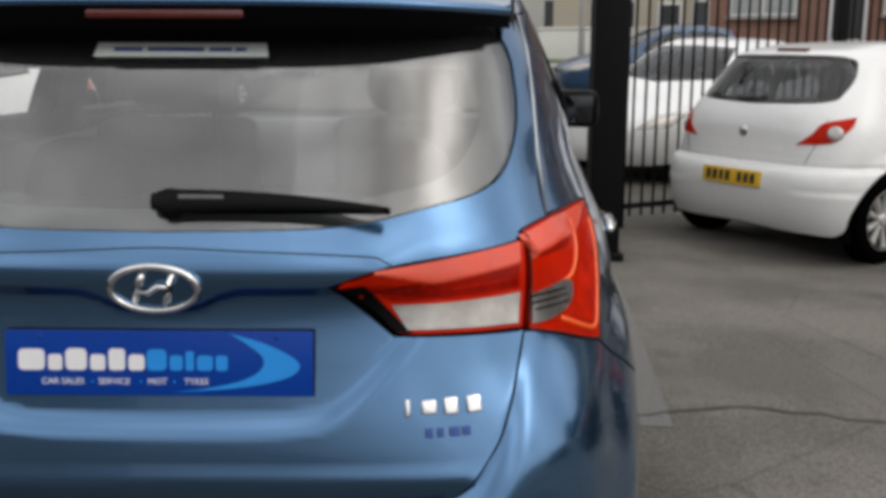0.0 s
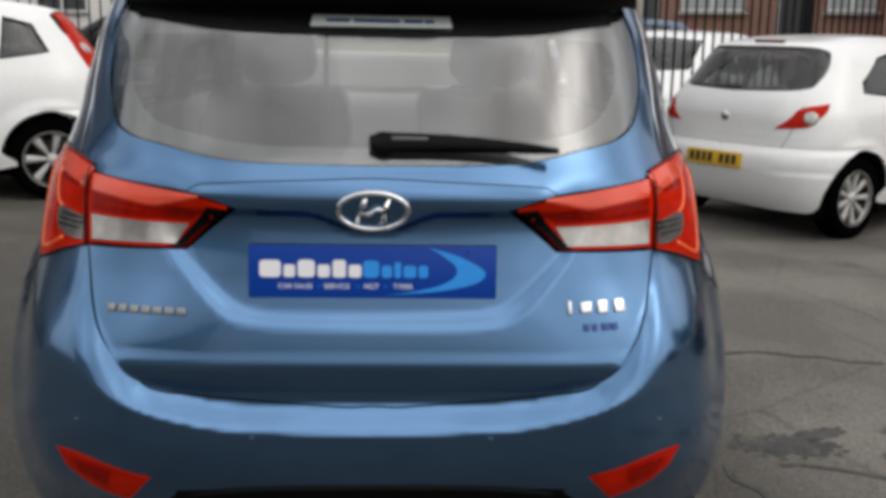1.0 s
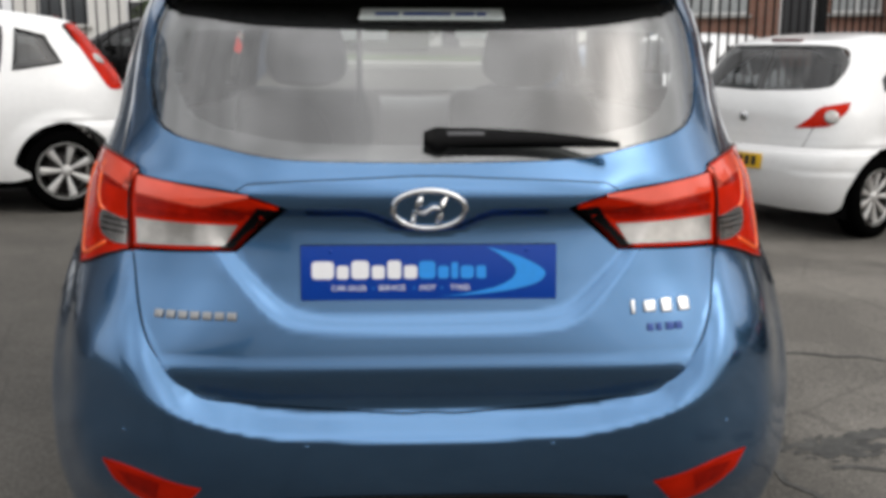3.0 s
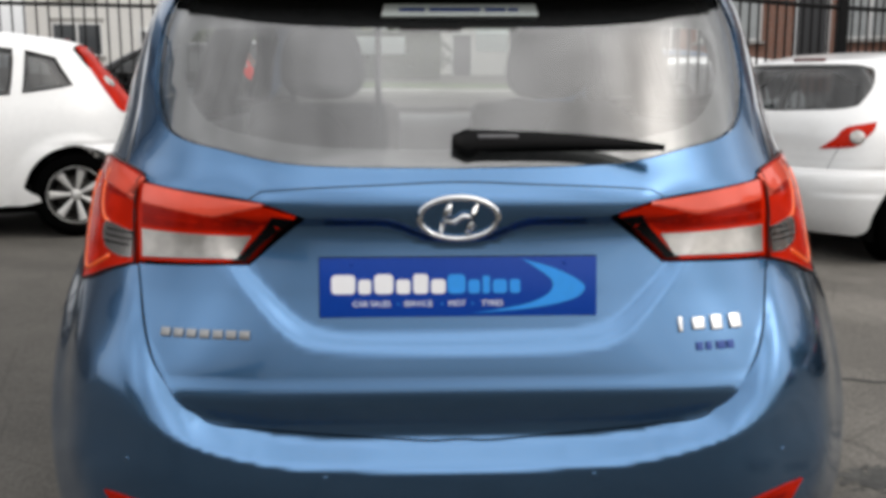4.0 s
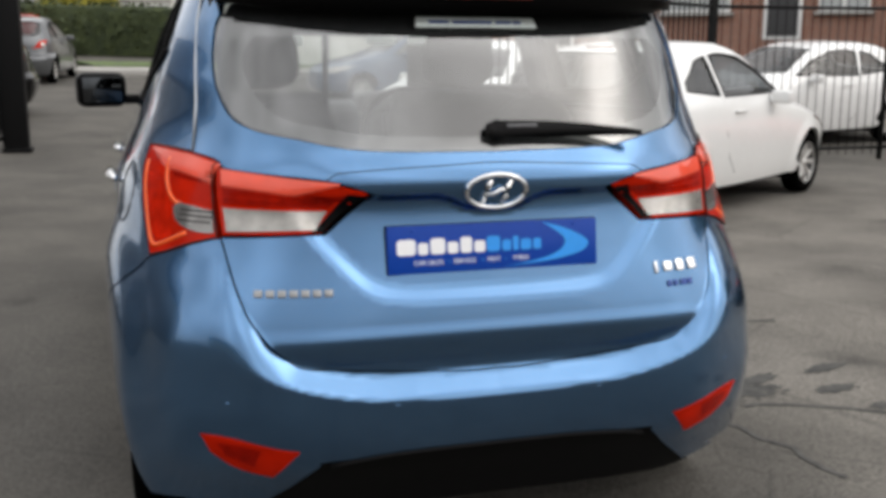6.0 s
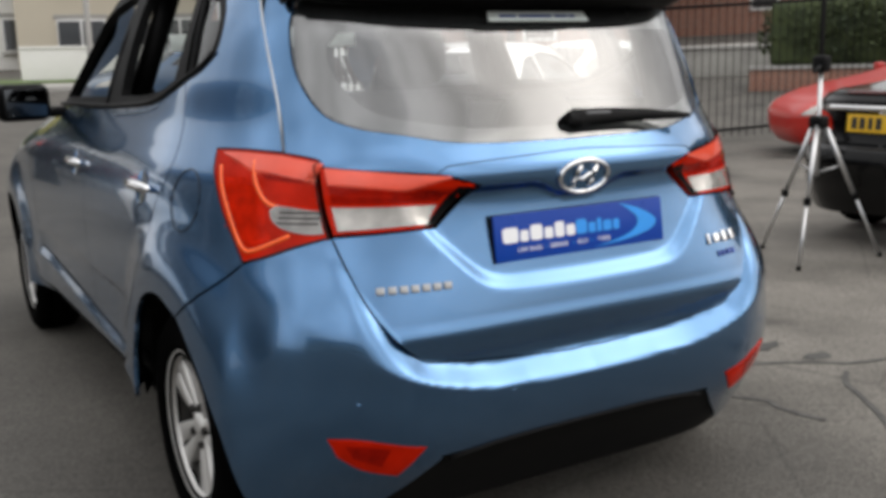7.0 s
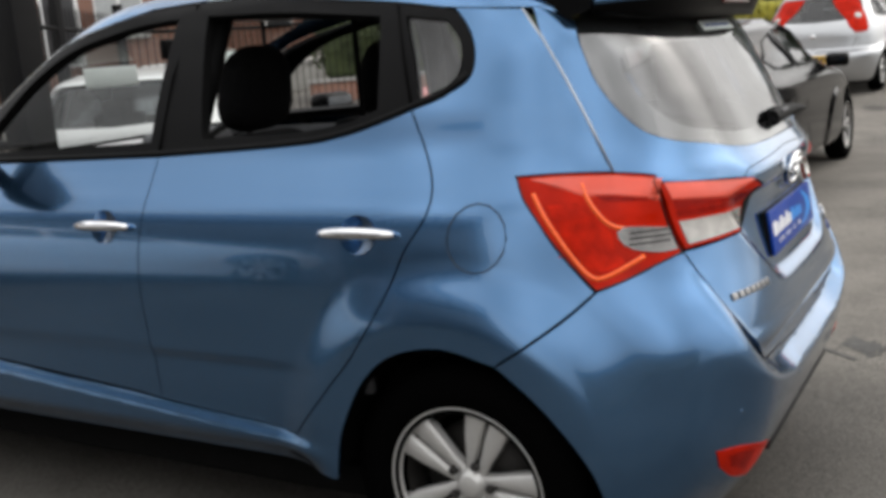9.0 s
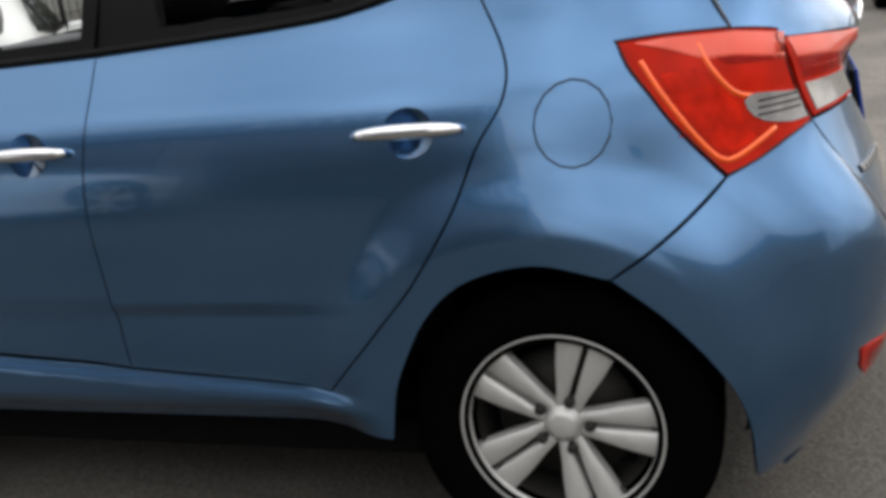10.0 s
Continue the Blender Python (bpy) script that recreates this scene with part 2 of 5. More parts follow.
def panel(car, tokens, whole=False, side=1, holes=(), pitch=0.02, inset=0.0018, flange=0.012, lift=0.0, nose=False):
    """One skin panel: tokens (r/s/f, x or y, z) go round its edge, capitals at corners. whole: tokens from the
    middle down one half, mirrored for the other. Its edge turns inwards by flange."""
    def ring(tok, pull):
        t = uz(car, tok, nose)
        if whole:
            t = t + [(-u, z, s) for u, z, s in reversed(t) if u > 1e-4]
        poly = curve_through(t, pitch)
        area = np.sum(poly[:, 0] * np.roll(poly[:, 1], -1) - poly[:, 1] * np.roll(poly[:, 0], -1))
        if area < 0:
            poly = poly[::-1]
        d = np.roll(poly, -1, 0) - np.roll(poly, 1, 0)
        d /= np.maximum(np.linalg.norm(d, axis=1, keepdims=True), 1e-9)
        return poly + pull * np.stack([-d[:, 1], d[:, 0]], 1)

    outer = ring(tokens, inset)
    inner = [ring(h, -inset) for h in holes]
    lo, hi = outer.min(0), outer.max(0)
    gu, gz = np.meshgrid(np.arange(lo[0], hi[0], pitch), np.arange(lo[1], hi[1], pitch))
    gu = gu + (np.arange(len(gu)) % 2)[:, None] * pitch / 2
    pts = np.stack([gu.ravel(), gz.ravel()], 1)
    ok = inside(outer, pts) & (gap_to(outer, pts) > pitch * 0.45)
    for h in inner:
        ok &= ~inside(h, pts) & (gap_to(h, pts) > pitch * 0.45)
    pts = pts[ok]
    loops, everything, at = [], [], 0
    for poly in (outer, *inner):
        loops.append((at, len(poly)))
        everything.append(poly)
        at += len(poly)
    coords = np.concatenate([*everything, pts])
    edges = [(a + i, a + (i + 1) % n) for a, n in loops for i in range(n)]
    v2, _, tris, source, _, _ = delaunay_2d_cdt([Vector(p) for p in coords], edges, [], 0, 1e-7, True)
    v2 = np.array([tuple(v) for v in v2])
    tris = np.array([t for t in tris if len(t) == 3])
    mid = v2[tris].mean(1)
    keep = inside(outer, mid)
    for h in inner:
        keep &= ~inside(h, mid)
    tris = tris[keep]
    where = {}
    for i, src in enumerate(source):
        for s in src:
            where[s] = i

    def skin(p, up=0.0):
        u, z = p[:, 0], p[:, 1]
        if nose:
            u = np.where(u >= 0, car.end - u, -(car.end + u))
        q = car.surf(u, z, lift + up)
        return q * (side, 1, 1)

    top = skin(v2)
    e = 1.5e-3
    nor = np.cross(skin(v2 + (e, 0)) - skin(v2 - (e, 0)), skin(v2 + (0, e)) - skin(v2 - (0, e)))
    nor /= np.maximum(np.linalg.norm(nor, axis=1, keepdims=True), 1e-12)
    middle = np.array((0, 1.9, 0.7))
    if np.sum(nor * (top - middle)) < 0:
        nor = -nor
    a, b, c = top[tris[:, 0]], top[tris[:, 1]], top[tris[:, 2]]
    turned = np.sum(np.cross(b - a, c - a) * nor[tris[:, 0]]) < 0
    faces = [tuple(t[::-1] if turned else t) for t in tris]
    verts, normals = list(top), list(nor)
    if flange:
        for start, n in loops:
            ids = [where.get(start + i) for i in range(n)]
            if None in ids:
                continue
            base = len(verts)
            for i in ids:
                verts += [top[i], top[i] - nor[i] * flange]
                normals += [(0, 0, 0), (0, 0, 0)]
            for i in range(n):
                j = (i + 1) % n
                faces.append((base + 2 * i, base + 2 * i + 1, base + 2 * j + 1, base + 2 * j))
    return made(verts, faces, True, normals)


def on_skin(car, kind, a, z, lift=0.0, side=1):
    """A place on a car's skin and the pose of a badge there (x along the skin, y into it, z up)."""
    u = car.at(kind, a, z)
    p = car.surf(u, z, lift) * (side, 1, 1)
    e = 4e-3
    du = (car.surf(u + e, z) - car.surf(u - e, z)) * (side, 1, 1)
    dz = (car.surf(u, z + e) - car.surf(u, z - e)) * (side, 1, 1)
    x = Vector(du).normalized() * side
    n = x.cross(Vector(dz)).normalized()
    zed = n.cross(x)
    y = -n
    m = Matrix((x, y, zed)).transposed().to_4x4()
    m.translation = Vector(p)
    return m


# ---- the skins of cars ----
def spl(xs, ys):
    xs = np.array(xs, float); ys = np.array(ys, float)
    d = np.diff(ys) / np.diff(xs); g = np.diff(xs)
    m = np.concatenate(([d[0]], (d[:-1] * g[1:] + d[1:] * g[:-1]) / (g[1:] + g[:-1]), [d[-1]]))

    def value(x):
        x = np.clip(x, xs[0], xs[-1])
        i = np.clip(np.searchsorted(xs, x) - 1, 0, len(xs) - 2)
        h = xs[i + 1] - xs[i]
        t = (x - xs[i]) / h
        return ((2 * t - 3) * t * t + 1) * ys[i] + ((t - 2) * t + 1) * t * h * m[i] + (3 - 2 * t) * t * t * ys[i + 1] + (t - 1) * t * t * h * m[i + 1]
    return value


def step(a, b, x):
    t = np.clip((x - a) / (b - a), 0, 1)
    return t * t * (3 - 2 * t)


class CarShape:
    """A car's skin: at each height a rounded plan outline, u metres round it from the rear's middle (u = 0)
    along one side to the front's middle (u = end)."""
    A, B = 1.25, 2.1

    def __init__(self, wid, rear, front, powers, yc, yf, relief=None):
        self.wid, self.rear, self.front = spl(*wid), spl(*rear), spl(*front)
        self.pw, self.pf = spl(*powers[0]), spl(*powers[1])
        self.yc, self.yf, self.relief = yc, yf, relief
        self.u1, self.u2 = self.A, self.A + yf - yc
        self.end = self.u2 + self.B

    def base(self, u, z):
        sign, a = np.sign(u), np.abs(u)
        w = self.wid(z)
        p = np.clip(a / self.A, 0, 1) * math.pi / 2
        n = self.pw(z)
        s, c = np.sin(p), np.maximum(np.cos(p), 0)
        r = (s ** n + c ** n) ** (-1 / n)
        x = w * r * s
        y = self.yc - (self.yc - self.rear(z)) * r * c
        y = np.where(a > self.u1, self.yc + a - self.u1, y)
        p = np.clip((self.end - a) / self.B, 0, 1) * math.pi / 2
        n = self.pf(z)
        s, c = np.sin(p), np.maximum(np.cos(p), 0)
        r = (s ** n + c ** n) ** (-1 / n)
        far = a > self.u2
        x = np.where(far, w * r * s, np.where(a > self.u1, w, x))
        y = np.where(far, self.yf + (self.front(z) - self.yf) * r * c, y)
        return np.stack([np.where(sign < 0, -x, x), y, z + 0 * x], -1)

    def surf(self, u, z, lift=0.0):
        u, z = np.asarray(u, float), np.asarray(z, float)
        e = 2e-3
        p = self.base(u, z)
        n = np.cross(self.base(u + e, z) - self.base(u - e, z), self.base(u, z + e) - self.base(u, z - e))
        n /= np.maximum(np.linalg.norm(n, axis=-1, keepdims=True), 1e-12)
        d = lift + (self.relief(p, u) if self.relief else 0)
        return p + n * np.asarray(d)[..., None] if np.ndim(d) else p + n * d

    def at(self, kind, a, z):
        """u of a point given by the rear's x ('r'), the front's x ('f') or the side's y ('s')."""
        if kind == "r":
            n = float(self.pw(z)); s = min(a / float(self.wid(z)), .99999)
            return math.atan2(s, (1 - s ** n) ** (1 / n)) / (math.pi / 2) * self.A
        if kind == "f":
            n = float(self.pf(z)); s = min(a / float(self.wid(z)), .99999)
            return self.end - math.atan2(s, (1 - s ** n) ** (1 / n)) / (math.pi / 2) * self.B
        if a < self.yc:
            n = float(self.pw(z)); c = min((self.yc - a) / (self.yc - float(self.rear(z))), .99999)
            return math.atan2((1 - c ** n) ** (1 / n), c) / (math.pi / 2) * self.A
        if a <= self.yf:
            return self.u1 + a - self.yc
        n = float(self.pf(z)); c = min((a - self.yf) / (float(self.front(z)) - self.yf), .99999)
        return self.end - math.atan2((1 - c ** n) ** (1 / n), c) / (math.pi / 2) * self.B


def gate_relief(p, u):
    """Bumper shelf, plate recess, handle bar, arch flares and door crease of the blue car."""
    x, y, z = np.abs(p[..., 0]), p[..., 1], p[..., 2]
    back = 1 - step(.30, .62, y)
    # the bumper's ledge: from the tailgate's lower edge down to a crease that climbs round the corner
    t = (GAPLINE(x) - z) / np.maximum(GAPLINE(x) - SHELF(x) + .004, .04)
    d = .054 * .5 * (np.sqrt(t * t + .012) - np.sqrt((t - 1) ** 2 + .010) + 1) * (1 - step(.06, .32, y)) * (1 - .55 * step(.50, .70, x))
    lower = .690 + .545 * (x - .30 + np.sqrt((x - .30) ** 2 + .002))
    upper = .937 - .030 * np.exp(-(x / .10) ** 4)
    d = d - .018 * step(-.010, .036, (z - lower) / (1.05 + .42 * step(.20, .40, x))) * step(-.004, .022, upper - z) * step(.49, .40, x) * back
    d = d + .012 * np.exp(-((z - .965) / .035) ** 2) * step(.46, .34, x) * (1 - step(.2, .4, y))
    for cy in (.69, 3.29):
        rad = np.hypot(y - cy, z - .33)
        d = d + .028 * step(.53, .37, rad) * step(.62, .80, x) * step(.14, .36, y)
    # the doors' lower crease faces down; the sill stands proud under them
    d = d - .012 * step(.580, .550, z) * step(1.02, 1.32, y) * step(2.75, 2.4, y)
    d = d + (.016 * step(.006, -.040, z - (.388 + .0763 * (y - 1.143))) - .05 * step(.37, .28, z)) * step(1.02, 1.14, y) * step(2.9, 2.6, y)
    return d


GAPLINE = spl((0, .10, .41, .50, .562, .592, .622, .68, .90), (.516, .517, .545, .580, .648, .712, .80, .84, .87))
SHELF = spl((0, .20, .45, .56, .667, .76, .90), (.476, .482, .519, .566, .630, .735, .95))
BLUE = CarShape(
    ((.12, .25, .40, .60, .80, .90, .96, 1.02, 1.08, 1.20, 1.35, 1.44, 1.50, 1.53, 1.55), (.835, .866, .873, .874, .873, .862, .845, .817, .790, .752, .694, .650, .605, .55, .48)),
    ((.12, .25, .335, .44, .490, .545, .562, .595, .606, .645, .70, .80, .90, .95, 1.00, 1.04, 1.20, 1.34, 1.42, 1.47, 1.51, 1.55), (.22, .160, .116, .084, .070, .0665, .0590, .0440, .0400, .0462, .0570, .079, .095, .096, .107, .129, .210, .295, .37, .47, .66, .98)),
    ((.12, .30, .45, .60, .72, .80, .90, .98, 1.04, 1.20, 1.35, 1.46, 1.52, 1.55), (3.98, 4.06, 4.09, 4.07, 4.0, 3.86, 3.52, 3.20, 2.98, 2.68, 2.40, 2.15, 1.95, 1.75)),
    (((.12, .40, .60, .80, 1.0, 1.2, 1.4, 1.55), (5.9, 5.8, 4.75, 3.5, 3.2, 3.5, 4.1, 4.0)), ((.12, .5, .9, 1.05, 1.55), (5, 6, 7, 5, 4.5))),
    1.15, 1.72, gate_relief)

# the bumper is one smooth bulge without the tailgate's undercut
BUMPER = CarShape(
    ((.12, .25, .40, .60, .80, .90), (.835, .866, .873, .874, .873, .862)), ((.12, .25, .335, .44, .52, .62, .72, .80, .90), (.22, .160, .116, .084, .071, .054, .0605, .079, .095)),
    ((.12, .30, .45, .60, .72, .80, .90), (3.98, 4.06, 4.09, 4.07, 4.0, 3.86, 3.52)), (((.12, .40, .60, .80, 1.0), (5.9, 5.8, 4.75, 3.5, 3.2)), ((.12, .5, .9), (5, 6, 7))), 1.15, 1.72, gate_relief)


# ---- wheels ----
def wheel(parent, at, side, radius=0.310, rim=0.200, width=0.205, spokes="double", mat=None):
    """side: -1 faces -x. Tyre with tread, rim with spokes, hub cap, bolts and brake disc, as parts of the car."""
    mat = mat or ALLOY
    w = width / 2
    m = Matrix.Translation(at) @ (Matrix() if side > 0 else pose(0, 0, 0, 0, 0, 180))
    tyre = lathe([(rim - .012, -w * .8), (rim + .006, -w * .93), (rim + .045, -w), (radius - .028, -w * .95), (radius - .006, -w * .78), (radius, -w * .6),
                  (radius, -w * .38), (radius - .008, -w * .36), (radius - .008, -w * .30), (radius, -w * .28), (radius, w * .28), (radius - .008, w * .30), (radius - .008, w * .36),
                  (radius, w * .38), (radius, w * .6), (radius - .006, w * .78), (radius - .028, w * .95), (rim + .045, w), (rim + .016, w * .95), (rim + .006, w * .86), (rim - .012, w * .8)], 56)
    hub = part("wheel", tyre, RUBBER, parent, matrix=m)
    face = w * .80
    part("rim_barrel", lathe([(rim - .03, -w * .7), (rim - .03, face - .06), (rim - .022, face - .021)], 40), DISC, hub)
    part("rim", lathe([(rim - .012, face - .014), (rim - .006, face - .003), (rim + .003, face + .008), (rim + .007, face + .003), (rim - .002, face - .012)], 56), mat, hub)
    part("brake_disc", lathe([(.02, -.01), (rim * .72, -.01), (rim * .72, .012), (.05, .012)], 32), DISC, hub)
    out = face - .012
    count, pair = {"double": (5, True), "cap": (9, False), "seven": (7, False)}[spokes]
    for k in range(count):
        arms = (-1, 1) if pair else (0,)
        for arm in arms:
            verts, faces = [], []
            rows = ((.030, .010, .014 if pair else 0), (.070, .0130, .0195 if pair else 0), (rim * .60, .0205, .0265 if pair else 0), (rim * .86, .0265, .0325 if pair else 0), (rim + .002, .0300, .0355 if pair else 0))
            for i, (r, half, off) in enumerate(rows):
                if not pair:
                    half *= 1.05 if spokes == "seven" else 0.85
                lift = out - .016 + .014 * math.sin(math.pi * min(1, r / rim) * .55)
                for dy, dx in ((-half, -.028), (-half, -.005), (-half * .8, 0), (half * .8, 0), (half, -.005), (half, -.028)):
                    verts.append((lift + dx, arm * off + dy, r))
            for i in range(len(rows) - 1):
                for j in range(5):
                    a = i * 6 + j
                    faces.append((a, a + 1, a + 7, a + 6))
            me = made(verts, faces)
            me.transform(Matrix.Rotation(2 * math.pi * (k - .27) / count, 4, "X"))
            part("spoke", me, mat, hub)
        if pair:
            bolt = lathe([(.0, out + .001), (.008, out + .001), (.011, out - .003), (.012, out - .03)], 10)
            bolt.transform(Matrix.Rotation(2 * math.pi * (k - .27) / count, 4, "X") @ Matrix.Translation((.002, 0, .054)))
            part("wheel_bolt", bolt, DISC, hub)
    part("hub_cap", lathe([(.0, out + .002), (.022, out + .001), (.029, out - .002), (.031, out - .006), (.040, out - .010), (.044, out - .035)], 32), mat, hub)
    return hub


# ---- the blue car ----
blue = thing("hatchback_car", "light blue metallic compact hatchback with a dealer's plate, parked on asphalt", "car")


def both_sides(name, tokens, mat, holes=(), label="", **more):
    for side in (-1, 1):
        part(name, panel(BLUE, tokens, side=side, holes=holes, **more), mat, blue, label)


EDGERED = material("dark_lens_edge", (.03, .003, .002), .3, spec=.2)
bumper = part("rear_bumper", panel(BUMPER, [
    ("R", 0, .516), ("r", .10, .517), ("r", .41, .545), ("r", .50, .580), ("r", .562, .648), ("r", .592, .712), ("R", .622, .836), ("r", .675, .828), ("s", .254, .815), ("S", .350, .776),
    ("S", .556, .622), ("s", .455, .533), ("s", .369, .423), ("s", .338, .348), ("S", .327, .200), ("s", .235, .192), ("r", .72, .172), ("R", .595, .160), ("r", .50, .250), ("r", .425, .325), ("r", .38, .338), ("R", 0, .344)],
    whole=True, pitch=.0095), PAINT, blue)
part("lower_valance", panel(BLUE, [("R", 0, .346), ("r", .38, .340), ("r", .43, .328), ("r", .51, .262), ("R", .60, .196), ("R", .64, .135), ("R", 0, .135)], whole=True, pitch=.03, lift=-.011, flange=0), TRIM, blue, "black plastic lower valance")
lip = [tuple(BLUE.surf(BLUE.at("r", abs(x), .345 - .02 * (x / .4) ** 4) * (1 if x >= 0 else -1), .345 - .02 * (x / .4) ** 4, .001)) for x in np.linspace(-.40, .40, 30)]
part("valance_lip", tube(lip, .006), TRIM, blue)

GLASS_EDGE = [("R", 0, 1.385), ("r", .52, 1.385), ("r", .588, 1.345), ("r", .612, 1.26), ("r", .612, 1.18), ("r", .586, 1.110), ("r", .535, 1.078), ("r", .45, 1.060), ("r", .29, 1.034), ("R", 0, 1.028)]
GATE = [("R", 0, 1.405), ("R", .612, 1.398), ("s", .503, 1.326), ("s", .449, 1.236), ("s", .396, 1.135), ("S", .337, 1.023), ("r", .615, .993), ("r", .40, .969), ("R", .285, .937),
        ("r", .345, .893), ("R", .398, .850), ("R", .622, .838), ("r", .592, .712), ("r", .562, .648), ("r", .50, .580), ("r", .41, .545), ("r", .10, .517), ("R", 0, .516)]
tailgate = part("tailgate", panel(BLUE, GATE, whole=True, holes=[GLASS_EDGE], pitch=.0095), PAINT, blue)
part("tailgate_glass", panel(BLUE, GLASS_EDGE, whole=True, pitch=.04, lift=-.004, flange=0), REARGLASS, tailgate, "sloping tailgate window reflecting the sky").visible_shadow = False
rim_in = [("R", 0, 1.300), ("r", .46, 1.300), ("r", .530, 1.290), ("r", .556, 1.245), ("r", .548, 1.19), ("r", .512, 1.132), ("r", .46, 1.104), ("r", .40, 1.092), ("r", .26, 1.072), ("R", 0, 1.066)]
part("glass_border", panel(BLUE, GLASS_EDGE, whole=True, holes=[rim_in], pitch=.03, lift=-.016, inset=0, flange=0), material("grey_ceramic_border", (.05, .05, .052), .25, coat=.6), tailgate, "dark printed border of the rear window")
# the seam over the number plate handle
seam = [tuple(BLUE.surf(np.sign(x) * BLUE.at("r", abs(x), z), z, .0006)) for x, z in [(x, .996 - .012 * abs(x / .36) ** 3 + .006 * math.exp(-(x / .12) ** 2)) for x in np.linspace(-.365, .365, 40)]]
seam = [tuple(BLUE.surf(-BLUE.at("r", .392, .968), .968, .0006))] + seam + [tuple(BLUE.surf(BLUE.at("r", .392, .968), .968, .0006))]
part("handle_seam", tube(seam, .0013, 6), SEAM, tailgate)

# number plate of the dealer
plate_turn = pose(0, .0905, .8075, -7.5)
part("plate_holder", box((.524, .010, .115), (0, .010, 0), .003), TRIM, blue, matrix=plate_turn)
plate = part("dealer_plate", box((.520, .006, .111), (0, 0, 0), .0015), PLATEBLUE, blue, "blue plastic dealer plate with white and light blue print", matrix=plate_turn)


def bar_row(sizes, x, foot, mat, gap, parent):
    """A row of rounded blocks (width, height) standing on one line, in place of a name."""
    for wide, tall in sizes:
        c = min(wide, tall) * .22
        pts = [(x + (c if i in (0, 3) else wide - c) + c * math.cos(a), foot + (c if i < 2 else tall - c) + c * math.sin(a))
               for i, (lo, hi) in enumerate(((180, 270), (270, 360), (0, 90), (90, 180))) for a in np.radians((lo, (lo + hi) / 2, hi))]
        part("name_bar", slab(pts, .0006), mat, parent, matrix=pose(0, -.0037, 0))
        x += wide + gap


bar_row(((.045, .036), (.024, .027), (.036, .037), (.026, .027), (.028, .037), (.027, .027)), -.238, -.012, LETTERS, .0055, plate)
bar_row(((.034, .036), (.022, .026), (.014, .033), (.027, .026), (.020, .026)), -.021, -.012, SWOOSH, .0050, plate)
for word, x in (("CAR SALES", -.163), ("SERVICE", -.076), ("MOT", -.003), ("TYRES", .063)):
    part("printed_word", lettering(word, .0148, .0003), LETTERS, plate, matrix=pose(x, -.0036, -.031))
for x in (-.113, -.031, .026):
    part("printed_dot", slab([(x + .002 * math.cos(a), -.031 + .002 * math.sin(a)) for a in np.linspace(0, 6.28, 9)[:-1]], .0006), SWOOSH, plate, matrix=pose(0, -.0037, 0))
outer_arc = curve_through([(.118, .052, 1), (.175, .036, 0), (.222, .014, 0), (.238, -.004, 0), (.215, -.024, 0), (.14, -.040, 0), (.02, -.050, 1)], .006, False)
inner_arc = curve_through([(.118, .052, 1), (.148, .034, 0), (.176, .010, 0), (.170, -.012, 0), (.135, -.030, 0), (.08, -.042, 0), (.02, -.050, 1)], .006, False)
k = max(len(outer_arc), len(inner_arc))
oa, ia = [np.array([[np.interp(t, np.linspace(0, 1, len(a)), a[:, c]) for c in (0, 1)] for t in np.linspace(0, 1, k)]) for a in (outer_arc, inner_arc)]
sv = [(p[0], -.0036, p[1]) for p in oa] + [(p[0], -.0036, p[1]) for p in ia]
part("swoosh", made(sv, [(i, i + 1, k + i + 1, k + i) for i in range(k - 1)], False), SWOOSH, plate)
for x in (-.2, .2):
    part("plate_screw", lathe([(0, -.0045), (.004, -.004), (.0045, -.003)], 10), PLATEBLUE, plate, matrix=pose(x, 0, .045, 0, 0, 90))

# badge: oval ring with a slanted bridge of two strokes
badge = part("oval_badge", tube([(.073 * math.cos(a), 0, .041 * math.sin(a)) for a in np.linspace(0, 2 * math.pi, 49)[:-1]], .0062, 10, True), CHROME, blue, "chrome oval badge", matrix=on_skin(BLUE, "r", 0, .938, .006))
part("badge_ground", slab([(.070 * math.cos(a), .038 * math.sin(a)) for a in np.linspace(0, 2 * math.pi, 41)[:-1]], .004), PAINT, badge, matrix=pose(0, .003, 0))
part("badge_stroke", tube([(-.034, -.001, -.029), (-.030, -.002, -.012), (-.022, -.003, .012), (-.016, -.001, .029)], [.004, .0065, .0075, .005], 10), CHROME, badge)
part("badge_stroke", tube([(.016, -.001, -.029), (.022, -.003, -.012), (.030, -.002, .012), (.034, -.001, .029)], [.005, .0075, .0065, .004], 10), CHROME, badge)
part("badge_stroke", tube([(-.026, -.002, -.004), (-.008, -.004, -.006), (.008, -.004, .006), (.026, -.002, .004)], [.004, .006, .006, .004], 10), CHROME, badge)
# model and maker's lettering as plain chrome bars
for x, wide, tall in ((.420, .010, .030), (.446, .030, .024), (.484, .028, .029), (.522, .030, .029)):
    m = on_skin(BLUE, "r", x + wide / 2 - .006, .733, .003)
    part("model_bar", box((wide * .85, .006, tall), (0, 0, 0), .0025), CHROME, blue, "chrome lettering shown as bars", matrix=m)
for x, wide in ((.448, .016), (.468, .014), (.488, .022), (.510, .018)):
    part("trim_bar", box((wide * .8, .004, .016), (0, 0, 0), .001), INKBLUE, blue, "small dark lettering shown as bars", matrix=on_skin(BLUE, "r", x + wide / 2, .692, .002))
for i in range(7):
    part("maker_bar", box((.0195, .004, .017), (0, 0, 0), .0015), DULL, blue, "chrome lettering shown as bars", matrix=on_skin(BLUE, "r", .552 - i * .0255, .722 - .0 * i, .003, -1))

